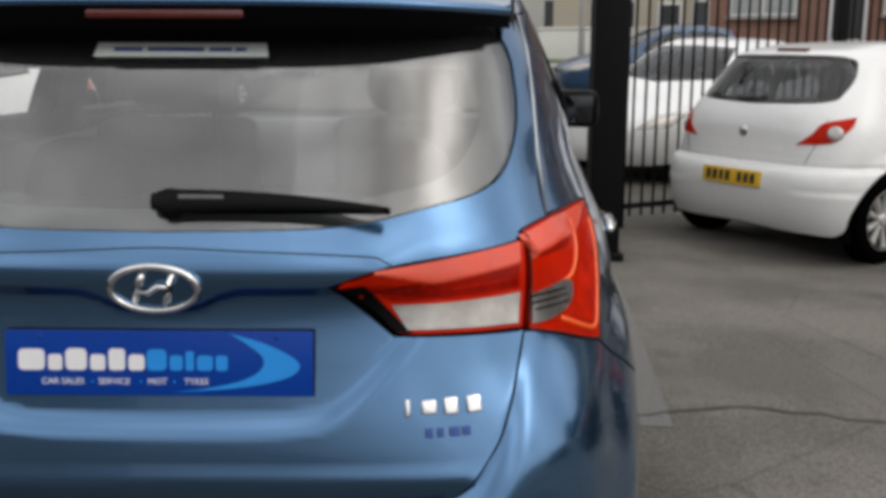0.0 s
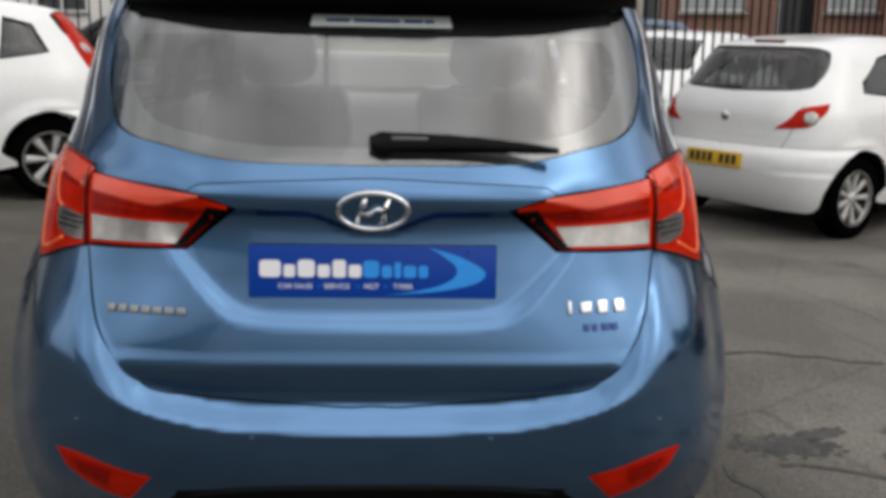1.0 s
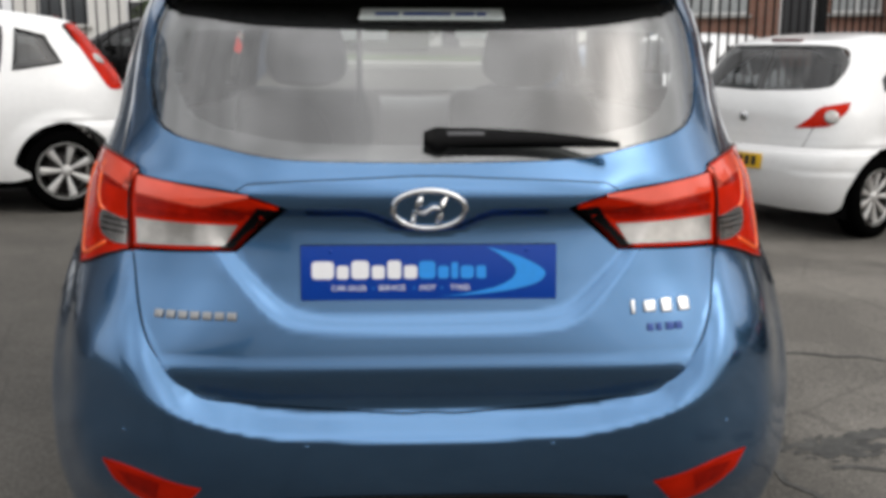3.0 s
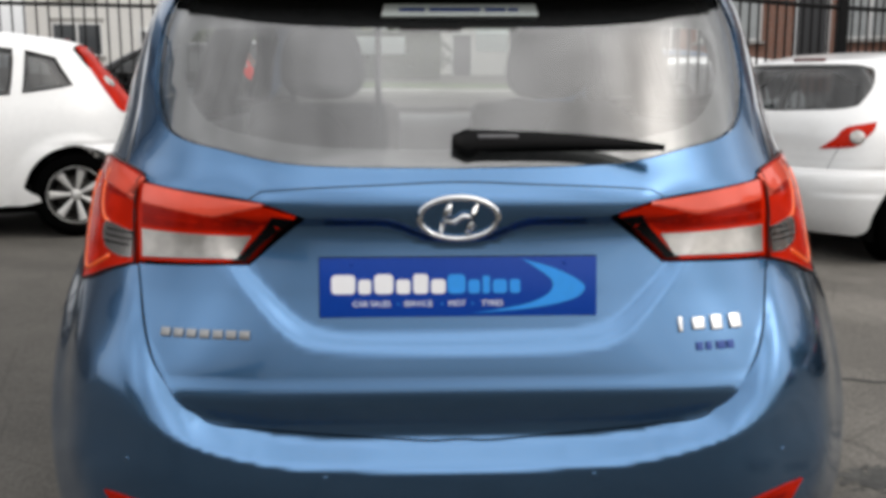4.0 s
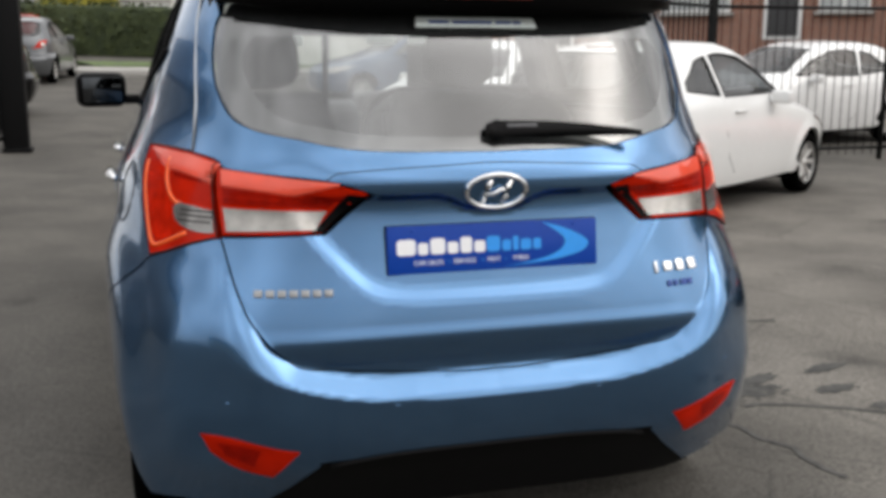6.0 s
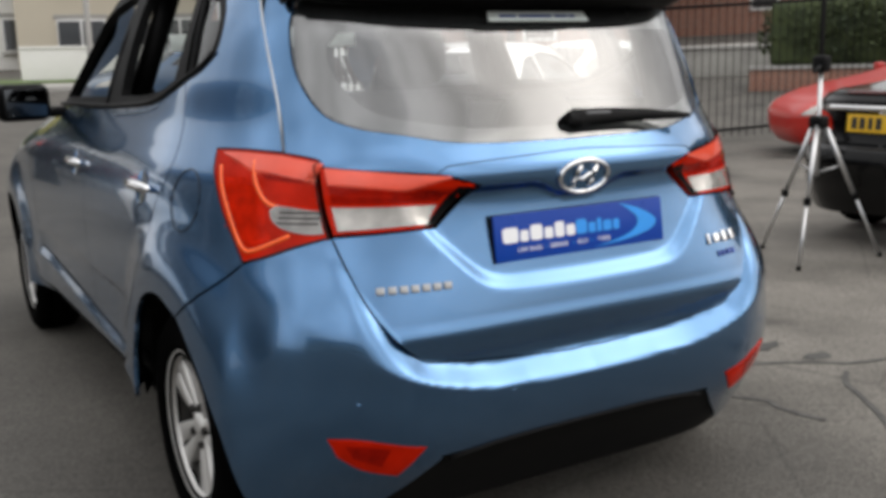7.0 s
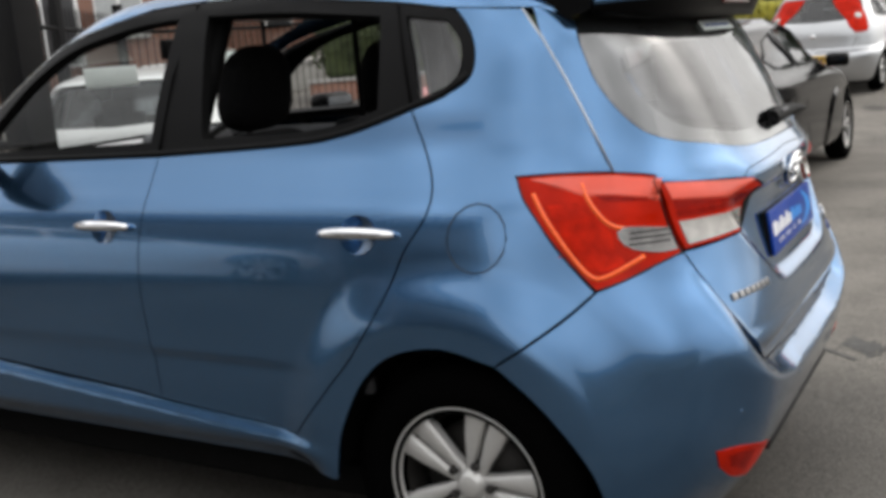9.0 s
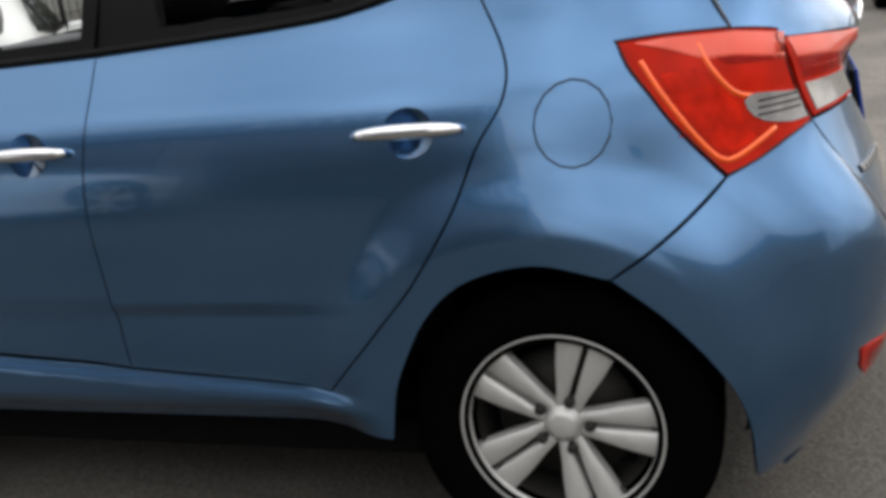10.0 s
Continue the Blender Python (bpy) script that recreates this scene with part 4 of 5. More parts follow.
part("rear_view_mirror", cushion((.24, .03, .07), (0, 2.20, 1.40), .012), TRIM, blue)
part("headlining", box((1.0, 1.3, .01), (0, 1.25, 1.475)), LINING, blue)
part("hanging_belt", tube([(-.18, 1.33, 1.45), (-.18, 1.33, 1.2), (-.185, 1.32, .92)], .010, 6), SEAT, blue, "dark centre seat belt strap")
for x, z, wide, tall, mat in ((-.22, 1.32, .24, .07, PAPER), (.25, 1.34, .13, .09, PAPER), (.44, 1.34, .13, .09, PAPER)):
    part("price_card", box((wide, .004, tall), (x, 2.36, z), .001), mat, blue, "paper card in the windscreen")


# ---- the other cars ----
def softly(x):
    return x / 2 + math.sqrt(x * x / 4 + 0.3) if abs(x) < 40 else max(x, 0)


def ground_z(x, y):
    """The forecourt is level round the blue car, leans a little past the entrance and rises to the street."""
    lean = -.028 * max(-3.0, min(3.0, x)) * float(step(2.5, 4.5, y))
    return lean - .022 + .09 * softly(x - 10) + .040 * softly(min(y, 60) - 9.5)


def stand(x, y, bearing):
    """The pose of a car whose rear's middle is at x, y and that heads along a bearing (degrees right of +y)."""
    a = radians(bearing)
    f, r = Vector((math.sin(a), math.cos(a))), Vector((math.cos(a), -math.sin(a)))
    z = lambda p, q: ground_z(x + f.x * p + r.x * q, y + f.y * p + r.y * q)
    zr, zf, zl, zq = z(.65, 0), z(3.2, 0), z(1.9, -.7), z(1.9, .7)
    ahead = Vector((f.x * 2.55, f.y * 2.55, zf - zr)).normalized()
    right = Vector((r.x * 1.4, r.y * 1.4, zq - zl)).normalized()
    up = right.cross(ahead).normalized()
    right = ahead.cross(up)
    m = Matrix((right, ahead, up)).transposed().to_4x4()
    m.translation = (x, y, zr - ahead.z * .65)
    return m


HATCH = dict(
    wid=((.12, .25, .45, .65, .80, .92, 1.0, 1.2, 1.35, 1.42, 1.46), (.78, .82, .85, .856, .845, .82, .79, .70, .62, .55, .46)),
    rear=((.12, .28, .42, .52, .60, .66, .76, .90, .97, 1.20, 1.33, 1.40, 1.46), (.24, .11, .055, .040, .055, .095, .11, .125, .15, .32, .42, .52, .95)),
    front=((.12, .3, .5, .62, .72, .82, .92, 1.0, 1.2, 1.38, 1.46), (3.85, 3.97, 3.99, 3.96, 3.85, 3.55, 3.1, 2.85, 2.45, 2.05, 1.75)),
    powers=(((.12, .6, 1.0, 1.46), (5.2, 4.6, 4.0, 3.6)), ((.12, .6, 1.0, 1.46), (4, 5, 5, 4))), yc=1.1, yf=1.6, top=1.455, axles=(.62, 3.13), tyre=.30, track=.745,
    glass=[(0, 1.385), (.47, 1.37), (.575, 1.285), (.595, 1.14), (.52, 1.072), (0, 1.045)], screen=[(0, 1.40), (.50, 1.38), (.66, 1.06), (0, 1.01)],
    windows=[[(1.32, 1.0), (1.27, 1.345), (1.45, 1.365), (1.80, 1.34), (2.15, 1.22), (2.48, 1.02)], [(1.24, 1.01), (1.19, 1.34), (.98, 1.30), (.72, 1.13), (.70, 1.06)]],
    lamp=[("R", .44, .795), ("r", .54, .875), ("s", .21, .945), ("S", .37, .985), ("s", .33, .925), ("s", .25, .855), ("r", .66, .815)])
FIVE = dict(HATCH, windows=[[(1.62, .99), (1.57, 1.345), (1.85, 1.33), (2.15, 1.21), (2.45, 1.0)], [(1.53, .99), (1.48, 1.355), (1.1, 1.34), (.98, 1.33), (1.02, 1.02)], [(.93, 1.03), (.89, 1.32), (.70, 1.27), (.60, 1.08)]],
            lamp=[("S", .17, .88), ("s", .18, .97), ("s", .25, 1.09), ("s", .34, 1.22), ("S", .44, 1.36), ("S", .54, 1.36), ("s", .45, 1.18), ("s", .36, 1.02), ("s", .27, .89)])
SALOON = dict(
    wid=((.12, .25, .45, .65, .80, .90, .96, 1.02, 1.2, 1.32, 1.38), (.80, .85, .885, .893, .885, .865, .83, .79, .68, .58, .46)),
    rear=((.12, .28, .45, .55, .62, .70, .85, .95, .985, 1.01, 1.05, 1.2, 1.31, 1.38), (.22, .10, .02, .0, .02, .05, .07, .09, .16, .50, .78, 1.15, 1.55, 2.15)),
    front=((.12, .3, .5, .65, .75, .85, .92, .97, 1.2, 1.33, 1.38), (4.5, 4.65, 4.69, 4.65, 4.5, 4.1, 3.5, 3.2, 2.75, 2.45, 2.36)),
    powers=(((.12, .6, .9, 1.05, 1.38), (4.5, 4.0, 4.0, 3.4, 3.2)), ((.12, .6, 1.0, 1.38), (4, 4.5, 4.5, 4))), yc=2.25, yf=2.3, top=1.375, axles=(.98, 3.74), tyre=.325, track=.79,
    glass=[(0, 1.295), (.46, 1.275), (.62, 1.10), (.58, 1.06), (0, 1.045)], screen=[(0, 1.34), (.48, 1.32), (.68, 1.02), (0, .99)],
    windows=[[(1.95, .99), (1.90, 1.28), (2.2, 1.31), (2.55, 1.23), (2.95, 1.0)], [(1.86, .99), (1.80, 1.265), (1.55, 1.20), (1.30, 1.06), (1.30, 1.0)]],
    lamp=[("R", .38, .745), ("r", .44, .845), ("r", .70, .885), ("s", .40, .885), ("S", .48, .86), ("s", .38, .765), ("r", .70, .735)],
    bar=[("R", .46, .815), ("R", .72, .838), ("R", .72, .812), ("R", .45, .786)])


def small_car(name, label, m, paint, spec, pitch=.045, spokes="cap", plate=True, group="", badge=True):
    """A whole car: skin halves, roof cap, windows, lamps, plate, wheels, bumper line, mirrors and handles."""
    car = thing(name, label, "car", m, group)
    sh = CarShape(spec["wid"], spec["rear"], spec["front"], spec["powers"], spec["yc"], spec["yf"], shelf_line)
    top, t = spec["top"], spec["tyre"]
    glass, screen = spec["glass"], spec["screen"]
    arch = []
    for cy in spec["axles"]:
        arch.append([("s", cy - (t + .055) * math.cos(a), t + (t + .055) * math.sin(a)) for a in np.linspace(-.15, math.pi + .15, 11)])
    under = [("R", 0, .24), ("r", .55, .22)] + arch[0] + arch[1] + [("f", .55, .22), ("F", 0, .22)]
    nose = [("F", screen[-1][0], screen[-1][1])] + [("F" if i else "F", x, z) for i, (x, z) in enumerate(screen[::-1][1:])]
    tail = [("R" if i in (0, len(glass) - 1) else "r", x, z) for i, (x, z) in enumerate(glass)]
    holes = [[("S", y, z) for y, z in w] for w in spec["windows"]]
    body = joined([panel(sh, under + nose + [("F", 0, top), ("R", 0, top)] + tail, side=s, holes=holes, pitch=pitch, inset=0, flange=.02) for s in (-1, 1)])
    part("body", body, paint, car)
    ring = [sh.surf(u, top) for u in np.linspace(-sh.end, sh.end, 73)[:-1]]
    mid = np.mean([p[1] for p in ring])
    rv = [(p[0] * (1 - i / 5), mid + (p[1] - mid) * (1 - i / 5), top + .025 * (1 - (1 - i / 5) ** 2)) for i in range(6) for p in ring]
    part("roof", made(rv, [(i * 72 + j, i * 72 + (j + 1) % 72, (i + 1) * 72 + (j + 1) % 72, (i + 1) * 72 + j) for i in range(5) for j in range(72)]), paint, car)
    part("rear_window", panel(sh, tail, whole=True, pitch=.08, lift=-.006, flange=0, inset=-.004), TINTED, car).visible_shadow = False
    part("windscreen", panel(sh, [("F", x, z) for x, z in screen], whole=True, nose=True, pitch=.08, lift=-.006, flange=0, inset=-.004), TINTED, car).visible_shadow = False
    for s in (-1, 1):
        for h in holes:
            part("side_window", panel(sh, h, side=s, pitch=.09, lift=-.008, flange=0, inset=-.004), TINTED, car).visible_shadow = False
            part("window_seal", tube([tuple(sh.surf(u, z, .001) * (s, 1, 1)) for u, z in curve_through(uz(sh, h), .06)], .008, 6, True), TRIM, car)
        lamp = part("tail_lamp", panel(sh, spec["lamp"], side=s, pitch=.03, lift=.006, flange=.012), RED, car, "red tail lamp")
        ly, lz = (sum(sh.surf(sh.at(k.lower(), a, z), z)[1] for k, a, z in spec["lamp"]) / len(spec["lamp"]), sum(z for *_, z in spec["lamp"]) / len(spec["lamp"]))
        if "bar" in spec:
            part("reversing_lamp", panel(sh, spec["bar"], side=s, pitch=.03, lift=.010, flange=.006), CLEAR, lamp, "clear strip across the lamp")
        else:
            part("reversing_lamp", lathe([(0, .006), (.036, .005), (.050, .001), (.052, -.012)], 20), CLEAR, lamp, matrix=on_skin(sh, "s", float(ly) - .005, lz - .004, .006, s) @ pose(0, 0, 0, 0, 0, -90))
        head = [("F", .52, .60), ("f", .66, .74), ("S", float(sh.front(.74)) - .55, .76), ("S", float(sh.front(.62)) - .32, .62)]
        part("headlamp", panel(sh, head, side=s, pitch=.05, lift=.006, flange=.01), CLEAR, car, "clear headlamp")
        mir = part("door_mirror", box((.19, .10, .12), (s * (float(sh.wid(.95)) + .10), screen[-1][1] * 0 + sh.yf + .62, .98), .035, segments=3), paint, car)
        hy = spec["windows"][0][0][0] + .12
        part("door_handle", tube([tuple(sh.surf(sh.at("s", y, .87), .87, .016) * (s, 1, 1)) for y in np.linspace(hy, hy + .2, 6)], .012, 8), paint if paint in (WHITE, SILVERP) else TRIM, car)
        seam = [tuple(sh.surf(sh.at("s", y, z), z, .0008) * (s, 1, 1)) for y, z in ((hy - .16, .98), (hy - .16, .70), (hy - .10, .48), (hy + .05, .34))]
        part("door_seam", tube(seam, .0028, 6), SHELL, car)
        wheel_w = .19
        for cy in spec["axles"]:
            wheel(car, (s * spec["track"], cy, t), s, t, t * .66, wheel_w, spokes)
            lv = [(s * x, cy + (t + .05) * math.cos(a), t + (t + .05) * math.sin(a)) for x in (spec["track"] + .06, .45) for a in np.linspace(-.4, math.pi + .4, 15)]
            part("wheel_arch_liner", made(lv, [(i, i + 1, 16 + i, 15 + i) for i in range(14)]), SHELL, car)
    ln = spec["axles"]
    part("underbody", box((1.3, ln[1] - ln[0] + .2, .08), (0, (ln[0] + ln[1]) / 2, .21)), SHELL, car)
    part("cabin_block", box((1.15, 1.7, .5), (0, spec["axles"][0] + 1.25, .72), .06), SEAT, car)
    for sx in (-.36, .36):
        part("headrest", box((.25, .12, .2), (sx, spec["axles"][0] + 1.0, 1.13), .05, segments=3), SEAT, car)
        part("seat_back", box((.46, .14, .5), (sx, spec["axles"][0] + 1.05, .85), .05, segments=3), SEAT, car)
    gseam = [tuple(sh.surf(np.sign(x) * sh.at("r", abs(x), z), z, .0008)) for x, z in ((-.60, .97), (-.57, .80), (-.52, .665), (0, .645), (.52, .665), (.57, .80), (.60, .97))]
    part("boot_seam", tube([Vector(p) for p in gseam], .0028, 6), SHELL, car)
    if plate:
        pm = on_skin(sh, "r", 0, spec.get("plate_z", .545), .004)
        pl = part("number_plate", box((.52, .008, .111), (0, 0, 0), .002), YELLOW, car, "yellow number plate with bars", matrix=pm)
        for i, wide in enumerate((.05, .05, .04, .05, .05, .05, .05)):
            part("plate_bar", box((wide * .8, .002, .070), (-.205 + i * .058 + (.05 if i > 3 else 0), -.005, 0)), INK, pl)
    if badge:
        part("badge", lathe([(0, .006), (.032, .005), (.037, 0)], 20), CHROME, car, matrix=on_skin(sh, "r", 0, .86 if spec is not SALOON else .90, .004) @ pose(0, 0, 0, 0, 0, -90))
    part("high_brake_lamp", box((.26, .04, .022), (0, float(sh.rear(glass[0][1] + .025)) + .0, glass[0][1] + .03), .006), material("dim_red_lens", (.10, .012, .01), .2, coat=.8) if "dim_red_lens" not in bpy.data.materials else bpy.data.materials["dim_red_lens"], car)
    return car, sh


def shelf_line(p, u):
    z, y = p[..., 2], p[..., 1]
    d = -.014 * np.exp(-((z - .650) / .012) ** 2) * step(.9, .5, y)
    d = d + .022 * step(.665, .625, z) * step(.75, .35, y) - .006 * np.exp(-((z - .50) / .012) ** 2) * step(.40, .25, y) * step(.40, .60, np.abs(p[..., 0]))
    for cy in (.62, 3.13):
        d = d + .022 * step(.46, .35, np.hypot(y - cy, z - .30)) * step(.5, .7, np.abs(p[..., 0]))
    return d


corsa, csh = small_car("three_door_car", "white three-door hatchback parked with its tail to the entrance", stand(2.44, 5.45, 58), WHITE, HATCH, pitch=.03)
fiesta, fsh = small_car("five_door_car", "white five-door hatchback with tall red tail lamps", stand(-2.21, 6.48, 248), WHITE, FIVE, pitch=.03, spokes="seven", plate=False)
merc, msh = small_car("coupe_car", "black two-door coupe with chrome boot strip and yellow plate", stand(3.77, 2.0, 91.7), BLACKP, dict(SALOON, plate_z=.79), pitch=.022, spokes="double")
part("chrome_strip", tube([tuple(msh.surf(np.sign(x) * msh.at("r", abs(x), .885), .885, .010)) for x in np.linspace(-.44, .44, 15)], .018, 8), CHROME, merc, "chrome boot strip")
part("boot_lip_lamp", tube([tuple(msh.surf(np.sign(x) * msh.at("r", abs(x), .972), .972, .004)) for x in np.linspace(-.30, .30, 13)], .012, 8), bpy.data.materials["dim_red_lens"], merc, "dark red strip lamp on the boot lip")
red_car, _ = small_car("red_hatchback", "red hatchback seen from its nose", stand(12.9, 4.8, 298), REDP, SALOON, pitch=.05)
small_car("white_car", "white car parked nose-on behind the railings", stand(4.75, 11.8, 225), WHITE, FIVE, pitch=.05)
small_car("black_hatchback", "black hatchback parked beyond the railings", stand(-2.4, 15.4, 268), BLACKP, FIVE, pitch=.06, plate=False)
small_car("grey_hatchback", "dark grey hatchback parked in the street", stand(-3.6, 22.0, 6), GREYP, HATCH, pitch=.06)
small_car("red_estate", "red hatchback parked far down the street", stand(-4.9, 33.5, 8), REDP, FIVE, pitch=.08)
small_car("blue_hatchback", "dark blue car in the street behind the railings", stand(6.6, 19.5, 265), NAVY, FIVE, pitch=.06)
small_car("white_hatchback", "white car parked behind the corner railings", stand(10.4, 11.3, 262), WHITE, HATCH, pitch=.06)
small_car("silver_hatchback", "silver car parked past the black coupe", stand(12.5, 2.2, 95), SILVERP, FIVE, pitch=.06)
small_car("black_estate", "black car parked past the coupe", stand(8.0, -1.6, 88), BLACKP, FIVE, pitch=.06)


# ---- ground ----
def leafy(name, dark, light):
    return material(name, dark, 0.75, vary=0.4, scale=3.0, fine=60, second=light, spots=(.35, .65))


def asphalt():
    m = material("worn_asphalt", (.064, .0585, .0505), .88, vary=.45, scale=1.3, fine=95, bump=.006, second=(.100, .092, .080), spots=(.38, .62))
    n, l = m.node_tree.nodes, m.node_tree.links
    b = n["Principled BSDF"]
    co = next(k for k in n if k.type == "TEX_COORD")
    was = b.inputs["Base Color"].links[0].from_socket
    crack, warp, spot = n.new("ShaderNodeTexVoronoi"), n.new("ShaderNodeTexNoise"), n.new("ShaderNodeTexNoise")
    crack.feature, crack.inputs["Scale"].default_value = "DISTANCE_TO_EDGE", .7
    warp.inputs["Scale"].default_value, warp.inputs["Detail"].default_value = .9, 8
    add = n.new("ShaderNodeVectorMath")
    add.operation = "ADD"
    l.new(co.outputs["Object"], add.inputs[0])
    l.new(warp.outputs["Color"], add.inputs[1])
    l.new(add.outputs[0], crack.inputs["Vector"])
    thin = n.new("ShaderNodeMapRange")
    thin.inputs["From Max"].default_value, thin.inputs["To Min"].default_value = .006, .72
    l.new(crack.outputs["Distance"], thin.inputs["Value"])
    spot.inputs["Scale"].default_value, spot.inputs["Detail"].default_value = 1.1, 3
    l.new(co.outputs["Object"], spot.inputs["Vector"])
    stain = n.new("ShaderNodeMapRange")
    stain.inputs["From Min"].default_value, stain.inputs["From Max"].default_value = .64, .74
    stain.inputs["To Min"].default_value, stain.inputs["To Max"].default_value = 1, .45
    l.new(spot.outputs[0], stain.inputs["Value"])
    both = n.new("ShaderNodeMath")
    both.operation = "MULTIPLY"
    l.new(thin.outputs[0], both.inputs[0])
    l.new(stain.outputs[0], both.inputs[1])
    out = n.new("ShaderNodeVectorMath")
    out.operation = "SCALE"
    l.new(was, out.inputs[0])
    l.new(both.outputs[0], out.inputs["Scale"])
    # the asphalt is paler beyond the flush edging, with a ragged border
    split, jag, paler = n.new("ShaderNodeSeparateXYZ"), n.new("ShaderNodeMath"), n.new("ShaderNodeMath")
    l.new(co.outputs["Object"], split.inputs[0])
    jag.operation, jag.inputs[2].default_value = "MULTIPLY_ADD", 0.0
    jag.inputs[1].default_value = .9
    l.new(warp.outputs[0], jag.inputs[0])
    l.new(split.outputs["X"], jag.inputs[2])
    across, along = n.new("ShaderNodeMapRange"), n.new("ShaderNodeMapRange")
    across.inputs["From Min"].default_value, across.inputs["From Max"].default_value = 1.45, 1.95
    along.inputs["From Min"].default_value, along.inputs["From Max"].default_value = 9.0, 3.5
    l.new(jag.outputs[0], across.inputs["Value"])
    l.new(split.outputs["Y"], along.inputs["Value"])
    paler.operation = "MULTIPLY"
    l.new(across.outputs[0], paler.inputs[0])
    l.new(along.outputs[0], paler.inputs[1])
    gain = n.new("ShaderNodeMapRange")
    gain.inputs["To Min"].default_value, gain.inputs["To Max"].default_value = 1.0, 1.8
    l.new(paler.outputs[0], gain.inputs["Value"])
    paled = n.new("ShaderNodeVectorMath")
    paled.operation = "SCALE"
    l.new(out.outputs[0], paled.inputs[0])
    l.new(gain.outputs[0], paled.inputs["Scale"])
    l.new(paled.outputs[0], b.inputs["Base Color"])
    return m


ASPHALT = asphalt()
ticks = sorted({-900, -300, -120, -60, 60, 120, 300, 900, *np.round(np.arange(-40, 41, 1.0), 2)})
ys = sorted({-900, -300, -120, -60, 80, 130, 300, 900, *np.round(np.arange(-40, 61, 1.0), 2)})
flat = lambda x, y: ground_z(min(max(x, -30), 30), min(max(y, -30), 50))
gv = [(x, y, flat(x, y)) for y in ys for x in ticks]
gf = [(j * len(ticks) + i, j * len(ticks) + i + 1, (j + 1) * len(ticks) + i + 1, (j + 1) * len(ticks) + i) for j in range(len(ys) - 1) for i in range(len(ticks) - 1)]
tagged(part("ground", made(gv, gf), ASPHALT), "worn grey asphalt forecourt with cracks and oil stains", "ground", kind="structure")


def strip(name, line, wide, up, mat, label, category, step_at=.6):
    """A raised ribbon on the ground along a line: verge, pavement, kerb."""
    pts = curve_through([(x, y, 1) for x, y in line], step_at, False)
    v, f = [], []
    for i, p in enumerate(pts):
        d = pts[min(i + 1, len(pts) - 1)] - pts[max(i - 1, 0)]
        n = np.array((-d[1], d[0])) / np.linalg.norm(d)
        for s in (-.5, .5):
            q = p + n * s * wide
            z = flat(*q)
            v += [(q[0], q[1], z + up), (q[0], q[1], z - .05)]
    for i in range(len(pts) - 1):
        a = i * 4
        f += [(a, a + 2, a + 6, a + 4), (a, a + 4, a + 5, a + 1), (a + 2, a + 3, a + 7, a + 6)]
    ob = part(name, made(v, f, False), mat)
    return tagged(ob, label, category, kind="structure")


KERBSTONE = material("kerb_concrete", (.34, .33, .31), .9, vary=.12, scale=3, fine=60, bump=.001)
GRASS = leafy("grass", (.06, .10, .025), (.11, .16, .04))
strip("kerb", [(-30, 24.5), (-2, 26), (3, 28), (12, 27), (20, 19), (26, 8)], .14, .12, KERBSTONE, "pale concrete kerb of the street", "kerb")
strip("pavement", [(-30, 25.6), (-2, 27.1), (3.3, 29.1), (12.5, 28), (20.8, 19.6), (27, 8.3)], 1.9, .115, CONCRETE, "concrete pavement slabs beside the street", "pavement")
strip("concrete_band", [(1.24, 1.9), (1.28, 2.4), (1.40, 3.8), (1.48, 4.9)], .12, .003, material("dusty_concrete_edging", (.15, .145, .135), .9, vary=.2, scale=3, fine=60), "flush concrete edging in the forecourt", "edging")
strip("grass_verge", [(-2.5, 29.5), (3.2, 31.4), (9, 31)], 2.2, .14, GRASS, "short green grass verge", "grass")
OIL = material("oil_stain", (.045, .044, .040), .75, vary=.35, scale=9, fine=40, second=(.07, .068, .062))


def stain(cx, cy, a, b, turn, seed):
    """Oil that soaked in: many small ragged specks, dense in the middle and thin outside."""
    rnd = random.Random(seed)
    v, f = [], []
    for _ in range(150):
        u, w = rnd.gauss(0, .48) * a, rnd.gauss(0, .48) * b
        x, y = cx + u * math.cos(turn) - w * math.sin(turn), cy + u * math.sin(turn) + w * math.cos(turn)
        size, base = rnd.uniform(.004, .022) * math.exp(-.5 * ((u / a) ** 2 + (w / b) ** 2)) + .002, len(v)
        for k in range(7):
            q = size * rnd.uniform(.6, 1.3)
            px, py = x + q * 1.5 * math.cos(k * .9), y + q * math.sin(k * .9)
            v.append((px, py, flat(px, py) + .0015 + .00001 * _))
        f.append(tuple(range(base, base + 7)))
    return tagged(part("patch", made(v, f, False), OIL), "dark oil stain soaked into the asphalt", "stain", kind="structure")


for k, (cx, cy, a, b, turn) in enumerate(((1.36, 1.10, .20, .10, .1), (1.50, 1.19, .10, .03, .4), (1.86, 1.25, .11, .03, .3), (1.74, 1.02, .09, .03, .2), (1.80, .80, .05, .03, 0), (1.50, .10, .12, .07, .6))):
    stain(cx, cy, a, b, turn, k)
for k, line in enumerate(([(1.10, .92), (1.13, .75), (1.20, .55), (1.22, .30)], [(1.28, .95), (1.55, .86), (1.75, .72), (2.1, .58), (2.6, .5)], [(1.72, .62), (1.52, .42), (1.42, .22), (1.30, .1)], [(1.2, 2.0), (1.6, 2.1), (2.1, 1.95)])):
    rnd = random.Random(40 + k)
    pts = [(x + rnd.uniform(-.02, .02), y + rnd.uniform(-.02, .02)) for x, y in curve_through([(x, y, 0) for x, y in line], .09, False)]
    strip("crack", pts, .022, .0035, OIL, "dark crack in the worn asphalt", "crack", .05)


